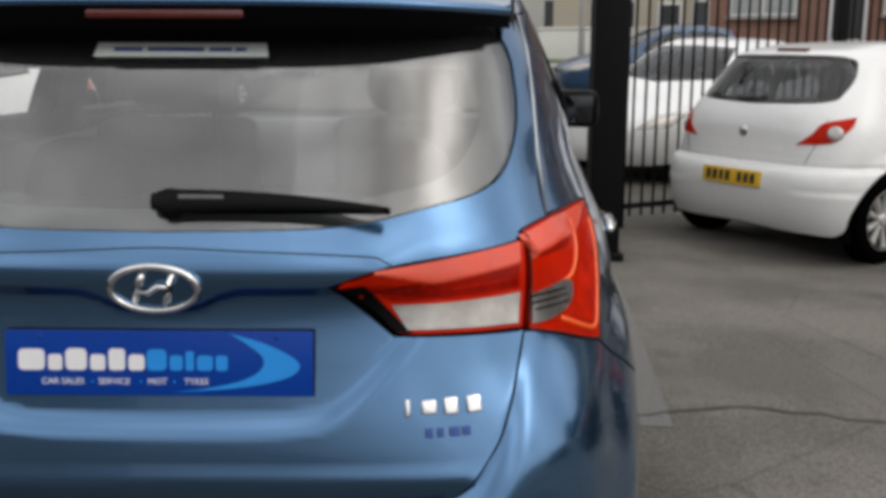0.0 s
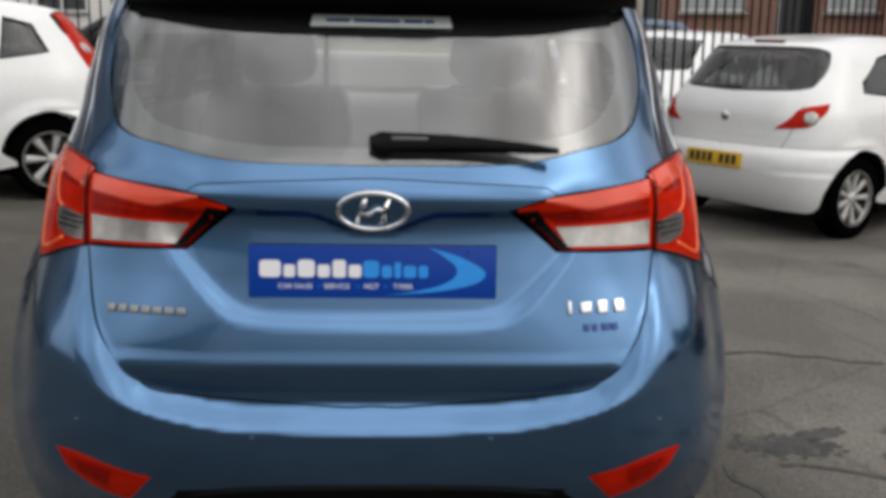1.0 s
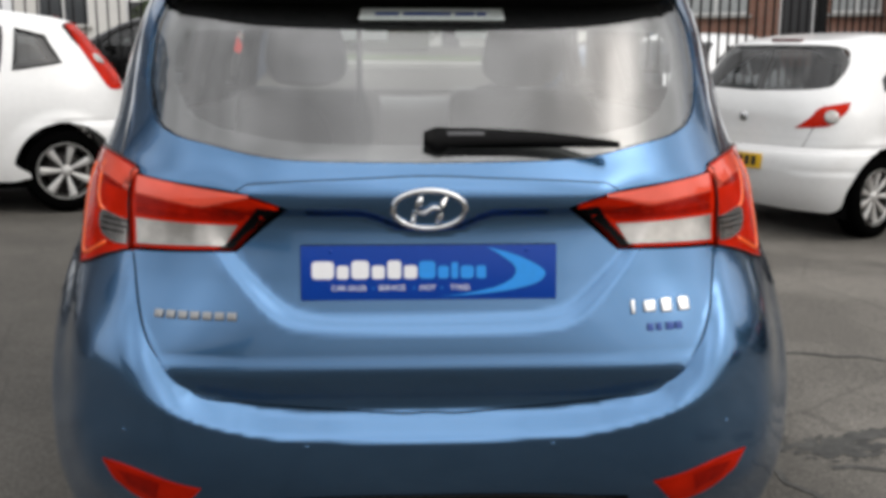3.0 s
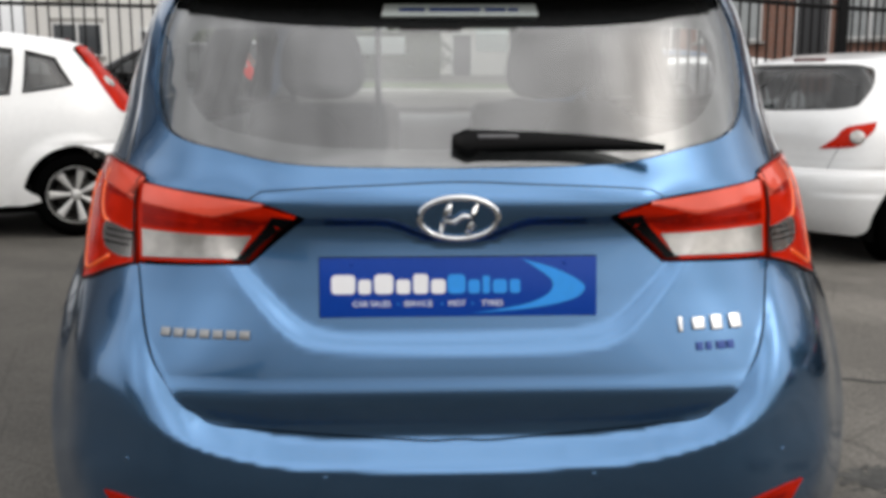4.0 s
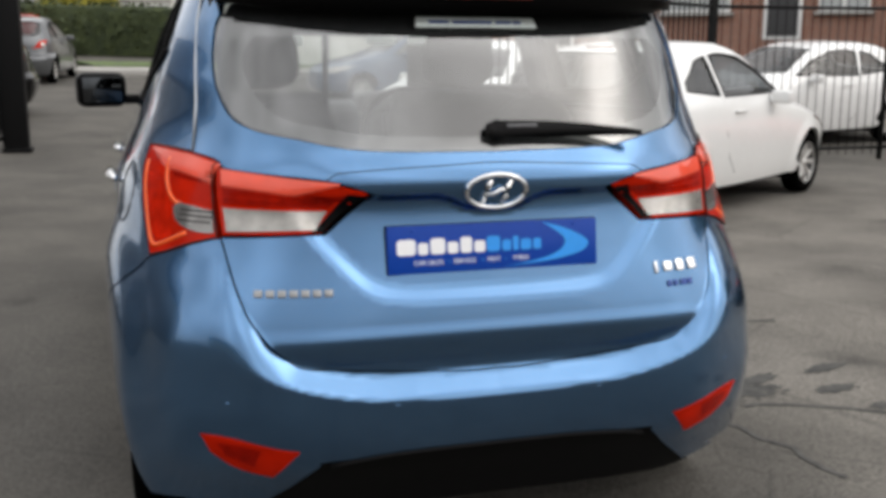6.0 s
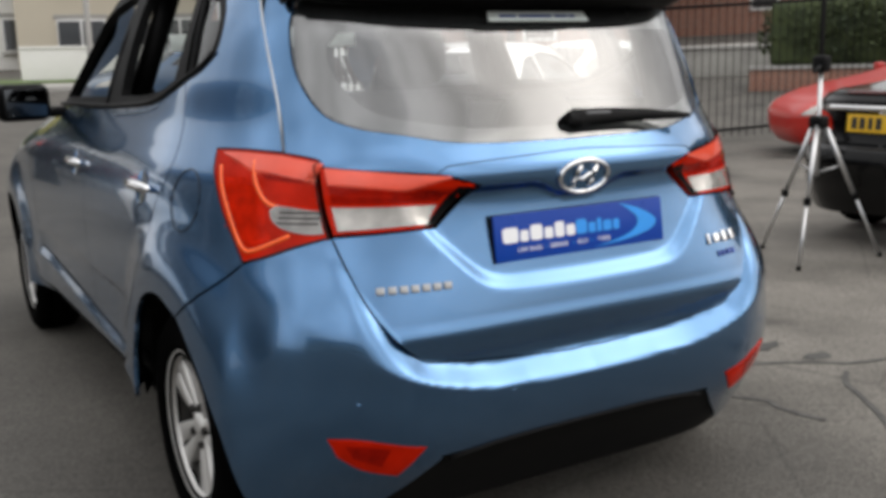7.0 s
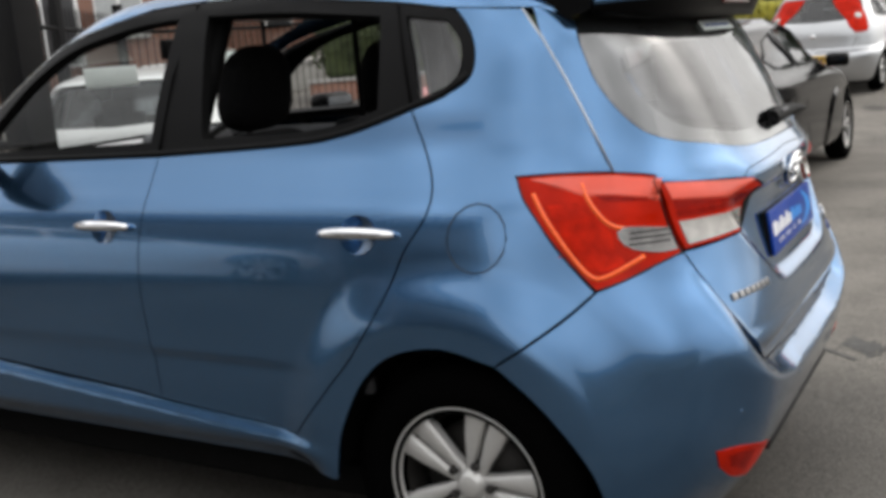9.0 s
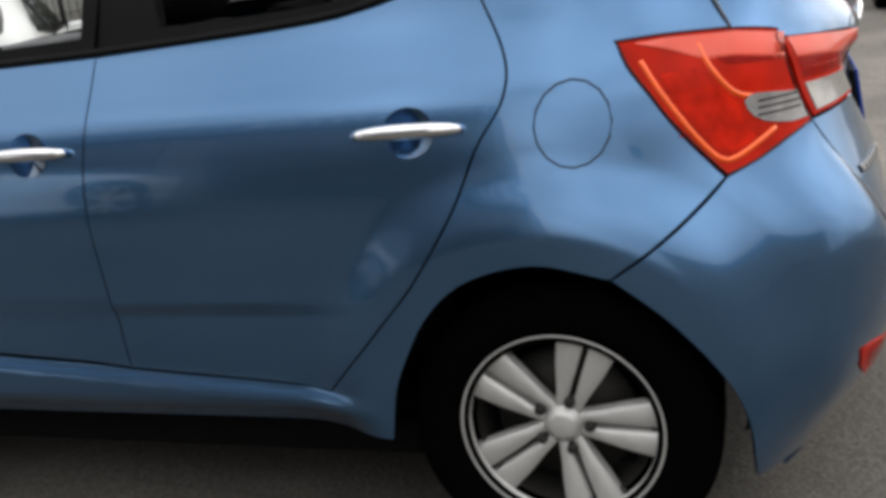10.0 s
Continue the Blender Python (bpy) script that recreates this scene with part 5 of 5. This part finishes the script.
# ---- railings ----
def railing(points, label, tall=2.1, spacing=.125, posts=2.6, name="railing_fence", thick=.011, square=.09):
    """Vertical round bars with a finial between two flat rails, and square posts; bars are parts."""
    fence = thing(name, label, "fence", pose(*points[0], flat(*points[0])), group="black railings")
    o = Vector((*points[0], flat(*points[0])))
    bar = lathe([(0, tall + .05), (thick * .9, tall), (thick, tall - .03), (thick, .08)], 6, "z")
    bar.materials.append(IRON)
    post = box((square, square, tall + .15), (0, 0, (tall + .15) / 2), .008)
    pm = bpy.data.meshes.new("post")
    post.to_mesh(pm)
    post.free()
    pm.materials.append(IRON)
    for (x0, y0), (x1, y1) in zip(points, points[1:]):
        long = math.hypot(x1 - x0, y1 - y0)
        for k in range(int(long / posts) + 2):
            t = min(k * posts / long, 1)
            p = (x0 + (x1 - x0) * t, y0 + (y1 - y0) * t)
            part("post", pm, None, fence, matrix=Matrix.Translation(Vector((*p, flat(*p))) - o))
        count = int(long / spacing)
        for k in range(1, count):
            t = k / count
            p = (x0 + (x1 - x0) * t, y0 + (y1 - y0) * t)
            part("bar", bar, None, fence, matrix=Matrix.Translation(Vector((*p, flat(*p))) - o))
        for h in (.16, tall - .18):
            ends = [Vector((x, y, flat(x, y) + h)) - o for x, y in ((x0, y0), ((x0 + x1) / 2, (y0 + y1) / 2), (x1, y1))]
            part("rail", tube(ends, .022, 4), IRON, fence)
    return fence


railing([(1.80, 6.25), (5.9, 8.9)], "black iron railing fence behind the white hatchback")
railing([(5.9, 8.9), (8.4, 8.8), (14.5, 7.2)], "black iron railing fence at the forecourt's edge", thick=.0065, square=.05)
railing([(-2.36, 10.65), (-7.2, 8.7)], "black iron railing fence beside the entrance")
railing([(14.5, 7.2), (18.5, 5.4), (19.0, -2.5)], "black iron railing fence past the parked coupe", spacing=.16, thick=.0065, square=.05)


def gate_leaf(m, label, long=3.0, tall=2.1):
    leaf = thing("iron_gate", label, "gate", m, group="entrance gates")
    for h in (.10, 1.0, tall - .1):
        part("rail", box((.05, long, .06), (0, long / 2, h), .006), IRON, leaf)
    for y in (0.02, long - .02):
        part("stile", box((.06, .06, tall), (0, y, tall / 2), .006), IRON, leaf)
    bar = lathe([(0, tall + .06), (.010, tall), (.011, .08)], 6, "z")
    bar.materials.append(IRON)
    for k in range(1, int(long / .10)):
        part("bar", bar, None, leaf, matrix=pose(0, k * .10, 0))
    return leaf


def gate_post(x, y, label, wide=.2, tall=2.4):
    post = thing("gate_post", label, "post", pose(x, y, flat(x, y)), group="gate posts")
    part("shaft", box((wide, wide, tall), (0, 0, tall / 2), .012), IRON, post)
    part("cap", box((wide + .05, wide + .05, .06), (0, 0, tall + .03), .02), IRON, post)
    part("foot", box((wide + .06, wide + .06, .05), (0, 0, .025), .01), IRON, post)
    return post


gate_post(1.50, 5.05, "square black iron gate post at the entrance")
gate_post(-2.26, 10.72, "square black iron gate post across the entrance", .26)
gate_leaf(pose(1.46, 5.18, flat(1.6, 6.2), 0, 0, -7), "black iron entrance gate leaf folded open", 2.5)
gate_leaf(pose(-2.30, 10.85, flat(-2.3, 10.8), 0, 0, 12), "black iron entrance gate leaf opened to the street", 2.6)

# ---- tripod ----
tx, ty = 3.42, 2.14
tripod = thing("tripod", "light silver camera tripod standing on the asphalt", "tripod", pose(tx, ty, flat(tx, ty)))
for k in range(3):
    a = radians(88 + 120 * k)
    foot = Vector((.40 * math.cos(a), .40 * math.sin(a), .012))
    head = Vector((.04 * math.cos(a), .04 * math.sin(a), .80))
    lg = part("leg", tube([head, head * .45 + foot * .55], .014, 8), ALU, tripod)
    part("lower_tube", tube([head * .48 + foot * .52, foot], .010, 8), ALU, lg)
    part("clamp", box((.034, .034, .05), tuple(head * .46 + foot * .54), .008), TRIM, lg)
    part("rubber_foot", lathe([(0, .03), (.012, .025), (.014, 0)], 10, "z"), RUBBER, lg, matrix=Matrix.Translation(foot - Vector((0, 0, .012))))
    part("brace", tube([head * .7 + foot * .3, (0, 0, .52)], .005, 6), ALU, tripod)
part("hub", box((.09, .09, .08), (0, 0, .82), .02), TRIM, tripod)
part("centre_column", tube([(0, 0, .50), (0, 0, 1.12)], .013), ALU, tripod)
part("pan_head", box((.07, .09, .10), (0, 0, 1.16), .02), TRIM, tripod)
part("pan_handle", tube([(0, 0, 1.15), (-.26, -.16, 1.12)], .010), TRIM, tripod)


# ---- houses ----
BRICK = bpy.data.materials.new("red_brick")
BRICK.use_nodes = True
n, l = BRICK.node_tree.nodes, BRICK.node_tree.links
bt, bco, mp = n.new("ShaderNodeTexBrick"), n.new("ShaderNodeTexCoord"), n.new("ShaderNodeMapping")
bt.inputs["Color1"].default_value, bt.inputs["Color2"].default_value, bt.inputs["Mortar"].default_value = (.24, .085, .05, 1), (.30, .12, .07, 1), (.30, .27, .24, 1)
bt.inputs["Scale"].default_value, bt.inputs["Mortar Size"].default_value = 4.4, .03
mp.inputs["Rotation"].default_value = (radians(90), 0, 0)
l.new(bco.outputs["Object"], mp.inputs["Vector"])
l.new(mp.outputs[0], bt.inputs["Vector"])
l.new(bt.outputs[0], n["Principled BSDF"].inputs["Base Color"])
n["Principled BSDF"].inputs["Roughness"].default_value = .9
RENDERW = material("white_render", (.74, .73, .70), .85, vary=.05, scale=1, fine=40)
CREAM = material("cream_render", (.55, .50, .40), .85, vary=.06, scale=1, fine=40)
SLATE = material("slate_roof", (.07, .07, .075), .7, vary=.2, scale=2, fine=30)
FRAMES = material("white_window_frame", (.75, .75, .74), .4, vary=.03)
WOODF = material("weathered_fence_wood", (.30, .25, .18), .85, vary=.2, scale=2, fine=40)
ROOMS = material("dark_room", (.05, .05, .052), .8)


def house(name, label, m, wide, tall, mat, windows, doors, deep=7.0, blinds=False):
    h = thing(name, label, "house", m)
    part("wall", box((wide, deep, tall + 1.6), (0, deep / 2, tall / 2 - .8)), mat, h)
    e = .35
    rv = [(-wide / 2 - e, -e, tall), (wide / 2 + e, -e, tall), (wide / 2 + e, deep + e, tall), (-wide / 2 - e, deep + e, tall), (-wide / 2 - e, deep / 2, tall + 2.6), (wide / 2 + e, deep / 2, tall + 2.6)]
    part("roof", made(rv, [(0, 1, 5, 4), (2, 3, 4, 5), (0, 4, 3), (1, 2, 5), (0, 3, 2, 1)], False), SLATE, h)
    part("gutter", box((wide + .7, .12, .10), (0, -.36, tall + .02), .02), TRIM, h)
    part("chimney", box((.9, .6, 1.4), (wide / 2 - .8, deep / 2, tall + 2.7)), mat, h)
    for x, z, w, t in windows:
        win = part("window", box((w, .10, t), (x, -.02, z), .01), FRAMES, h)
        for k in (-1, 1):
            part("pane", box((w / 2 - .10, .02, t - .16), (x + k * w / 4, -.078, z)), BLIND if blinds and z < 3 else TINTEDPANE, win)
        part("sill", box((w + .2, .2, .09), (x, -.08, z - t / 2 - .05), .01), KERBSTONE, win)
        part("lintel", box((w + .2, .06, .18), (x, -.015, z + t / 2 + .10), .01), KERBSTONE, win)
    for x, w, t in doors:
        d = part("door", box((w, .10, t), (x, -.02, t / 2), .01), FRAMES, h)
        part("door_panel", box((w - .2, .03, t - .25), (x, -.075, t / 2 - .03), .01), ROOMS, d)
    return h


BLIND = material("pane_with_pale_blind", (.42, .44, .44), .25, vary=.12, scale=1.5, fine=14)
TINTEDPANE = material("far_window_pane", (.06, .065, .07), .08, vary=.1, spec=.8)


def place(bearing, dist, turn=None):
    x, y = dist * math.sin(radians(bearing)), dist * math.cos(radians(bearing)) - 2
    return pose(x, y, flat(x, y) - .2, 0, 0, -(turn if turn is not None else bearing))


terrace = [(-2.0, 1.5, 1.9, 1.5), (-2.0, 4.2, 1.6, 1.3), (1.9, 4.2, 1.6, 1.3), (1.9, 1.5, 1.3, 1.5)]
RAISE = pose(0, 0, .95)
house("terraced_house", "red brick terraced house with white window frames", place(21, 31, 34) @ RAISE, 7.2, 5.6, BRICK, terrace, [(.35, 1.0, 2.2)], blinds=True)
house("terraced_house", "red brick terraced house with white window frames", place(33, 29, 38) @ RAISE, 7.2, 5.6, BRICK, terrace, [(.35, 1.0, 2.2)], blinds=True)
house("terraced_house", "red brick terraced house with white window frames", place(46, 36, 50) @ RAISE, 7.0, 5.6, BRICK, terrace, [(.35, 1.0, 2.2)])
house("rendered_house", "cream rendered house behind yellow shrubs", place(61, 34, 62), 6.4, 5.4, CREAM, [(-1.9, 1.7, 1.5, 1.6), (.4, 1.7, 1.5, 1.6), (-1.6, 4.2, 1.6, 1.3), (1.6, 4.2, 1.6, 1.3)], [(2.3, .9, 2.1)])
house("brick_house", "red brick house with white window frames behind shrubs", place(71, 35, 70), 5.6, 5.6, BRICK, [(-1.4, 1.7, 1.5, 1.5), (1.5, 1.7, 1.5, 1.5), (-1.4, 4.2, 1.5, 1.3), (1.5, 4.2, 1.5, 1.3)], [(0, .9, 2.1)])
house("rendered_house", "cream rendered house behind conifers", place(81.5, 36, 82), 8.0, 5.4, CREAM, [(-2.4, 1.6, 2.0, 1.5), (2.4, 1.6, 2.0, 1.5), (-2.4, 4.2, 1.8, 1.3), (2.4, 4.2, 1.8, 1.3)], [(0, 1.0, 2.1)])
house("white_house", "white rendered house across the street", place(3.0, 46, 4), 10, 5.2, RENDERW, [(-3, 1.6, 2.0, 1.4), (3, 1.6, 1.8, 1.4), (-3, 4.0, 1.6, 1.2), (3, 4.0, 1.6, 1.2)], [(0, 1.0, 2.1)])
house("white_house", "white rendered house across the street", place(-14, 46, -12), 10, 5.2, RENDERW, [(-3, 1.6, 2.0, 1.4), (3, 1.6, 1.8, 1.4), (-3, 4.0, 1.6, 1.2), (3, 4.0, 1.6, 1.2)], [(0, 1.0, 2.1)])
house("terraced_house", "red brick terraced house far down the street", place(-30, 44, -28), 9, 5.6, BRICK, terrace, [(.35, 1.0, 2.2)])
house("terraced_house", "pale house beyond the corner", place(12, 44, 14), 9, 5.4, CREAM, terrace, [(.35, 1.0, 2.2)])


def garden_wall(name, m, long, tall, mat, label, deep=.22):
    w = thing(name, label, "wall", m)
    part("wall", box((long, deep, tall), (0, 0, tall / 2), .01), mat, w)
    part("coping", box((long + .04, deep + .08, .08), (0, 0, tall + .03), .015), KERBSTONE if mat is not RENDERW else RENDERW, w)
    return w


garden_wall("white_garden_wall", place(9.5, 34, 8), 4.6, 1.3, RENDERW, "white rendered garden wall beside the street")
fence = thing("board_fence", "weathered wooden board fence beside the verge", "fence", place(14.2, 35, 8))
for k in range(24):
    part("board", box((.12, .02, 1.1 + .03 * (k % 3)), (-1.6 + k * .14, 0, .55 + .015 * (k % 3))), WOODF, fence)
part("fence_rail", box((3.4, .04, .08), (0, .03, .8)), WOODF, fence)
garden_wall("brick_garden_wall", place(52.3, 20.5, 52), 5.6, .55, BRICK, "low red brick garden wall under a hedge")
garden_wall("stone_garden_wall", place(45.5, 23.5, 52), 5.0, .8, CONCRETE, "pale garden wall beside a sloping drive")


# ---- plants ----
def foliage(count, size, spread, seed):
    """Many small bent leaves inside a rounded volume; spread gives half sizes."""
    rnd = random.Random(seed)
    v, f = [], []
    for _ in range(count):
        while True:
            p = [rnd.uniform(-1, 1) for _ in range(3)]
            r = sum(abs(c) ** 3 for c in p)
            if .25 < r < 1 + .25 * noise.noise(Vector(p) * 2.5 + Vector((seed, 0, 0))):
                break
        c = Vector([a * b for a, b in zip(p, spread)])
        t = Vector([rnd.gauss(0, 1) for _ in range(3)]).normalized()
        s = t.cross(Vector((0, 0, 1)) + Vector([rnd.gauss(0, .4) for _ in range(3)])).normalized() * size * rnd.uniform(.5, 1) * .5
        t = t * size * rnd.uniform(.7, 1.3)
        i = len(v)
        v += [c - t / 2, c + s, c + t / 2, c - s]
        f.append((i, i + 1, i + 2, i + 3))
    return made(v, f, False)


HEDGE = leafy("hedge_leaves", (.022, .036, .010), (.05, .068, .018))
SHRUB = leafy("yellow_shrub_leaves", (.24, .23, .025), (.44, .38, .04))
CONIFER = leafy("conifer_leaves", (.025, .045, .018), (.05, .075, .025))
BARK = material("bark", (.10, .075, .05), .9, vary=.3, scale=6, fine=40, bump=.003)


def hedge(m, half, count, size, mat, label, seed, name="hedge"):
    h = thing(name, label, "hedge", m)
    part("leaves", foliage(count, size, half, seed), mat, h, matrix=pose(0, 0, half[2]))
    part("inner_growth", box((half[0] * 1.8, half[1] * 1.3, half[2] * 1.7), (0, 0, half[2] * .95), .15, segments=3), mat, h)
    return h


hedge(place(52.3, 21.0, 52) @ pose(0, 0, .5), (2.7, .8, .75), 7000, .11, HEDGE, "dense dark green clipped hedge on a low wall", 3)
hedge(place(67, 25, 66), (3.6, 1.0, .56), 5000, .12, SHRUB, "yellow-green flowering garden shrubs", 5, "shrubs")
hedge(place(77, 27, 76), (3.5, 1.2, .9), 5000, .14, CONIFER, "dense dark green garden shrubs", 6, "shrubs")
hedge(place(-6, 40, -6), (6.0, 1.0, 1.1), 6000, .16, HEDGE, "green hedge down the street", 7)
hedge(place(-4.2, 44, -6), (1.6, 1.6, 2.0), 3500, .2, SHRUB, "yellow-green garden bush down the street", 8, "bush")


def tree(m, tall, wide, seed, mat, label):
    t = thing("tree", label, "tree", m)
    rnd = random.Random(seed)
    part("trunk", tube([(0, 0, -.2), (.05, .03, tall * .3), (-.04, .05, tall * .6), (.03, 0, tall * .95)], [.2, .15, .10, .02], 10), BARK, t)
    for k in range(7):
        a, z = k * 2.4, tall * (.28 + .08 * k)
        part("limb", tube([(0, 0, z), (wide * .4 * math.cos(a), wide * .4 * math.sin(a), z + .5), (wide * .75 * math.cos(a), wide * .75 * math.sin(a), z + .7)], [.07, .045, .015], 7), BARK, t)
        part("crown", foliage(1300, .20, (wide * .62, wide * .62, tall * .15), seed + k), mat, t, matrix=pose(wide * .5 * math.cos(a), wide * .5 * math.sin(a), z + .7))
    part("crown", foliage(1800, .20, (wide * .6, wide * .6, tall * .2), seed + 20), mat, t, matrix=pose(0, 0, tall * .9))
    return t


tree(place(88, 31), 6.5, 2.2, 11, CONIFER, "dark green garden tree behind the houses' wall")
tree(place(80, 33), 5.5, 2.0, 31, CONIFER, "green garden tree beside a house")
tree(place(-8.5, 47), 6.0, 2.4, 51, HEDGE, "green street tree in a far garden")

lamp_post = thing("street_lamp", "grey street lamp post beside the road", "street lamp", place(8.2, 25))
part("pole", tube([(0, 0, 0), (0, 0, 1.2), (0, 0, 5.5)], [.09, .075, .05], 12), KERBSTONE, lamp_post)
part("arm", tube([(0, 0, 5.5), (0, -.5, 5.75), (0, -1.0, 5.8)], .03), KERBSTONE, lamp_post)
part("lamp_head", box((.2, .5, .1), (0, -1.2, 5.8), .03), FRAMES, lamp_post)

# ---- workshop and an added unseen block behind the walk, closing the forecourt ----
CLAD = material("grey_workshop_cladding", (.22, .22, .23), .6, vary=.08, scale=1, fine=20)
shop = thing("workshop_building", "grey clad workshop with roller doors beside the forecourt", "building", pose(-7.2, 7.6, -.05, 0, 0, 90))
part("wall", box((12.6, 6, 4.1), (0, 3, 2.05)), CLAD, shop)
part("fascia", box((12.8, .2, .8), (0, -.1, 3.65), .02), material("blue_grey_sign_board", (.14, .19, .26), .5), shop)
part("sign_letters", lettering("MOT CENTRE", .60, .02), LETTERS, shop, matrix=pose(-4.4, -.23, 3.65))
for x in (-4.2, 0, 4.2):
    door = part("roller_door", box((3.6, .1, 3.0), (x, -.03, 1.5), .02), GREYP, shop)
    for z in np.arange(.3, 2.9, .3):
        part("door_rib", box((3.5, .03, .03), (x, -.09, z)), CLAD, door)
# made-up block out of view, set to darken reflections on the bumper corner
unseen_block = thing("showroom_building", "pale concrete office building at the back of the forecourt", "building", pose(-13, -14, -.05, 0, 0, 137))
part("wall", box((18, 6, 5.0), (0, 3, 2.5)), CONCRETE, unseen_block)
part("fascia", box((18.2, .2, .6), (0, -.1, 4.6), .02), NAVY, unseen_block)
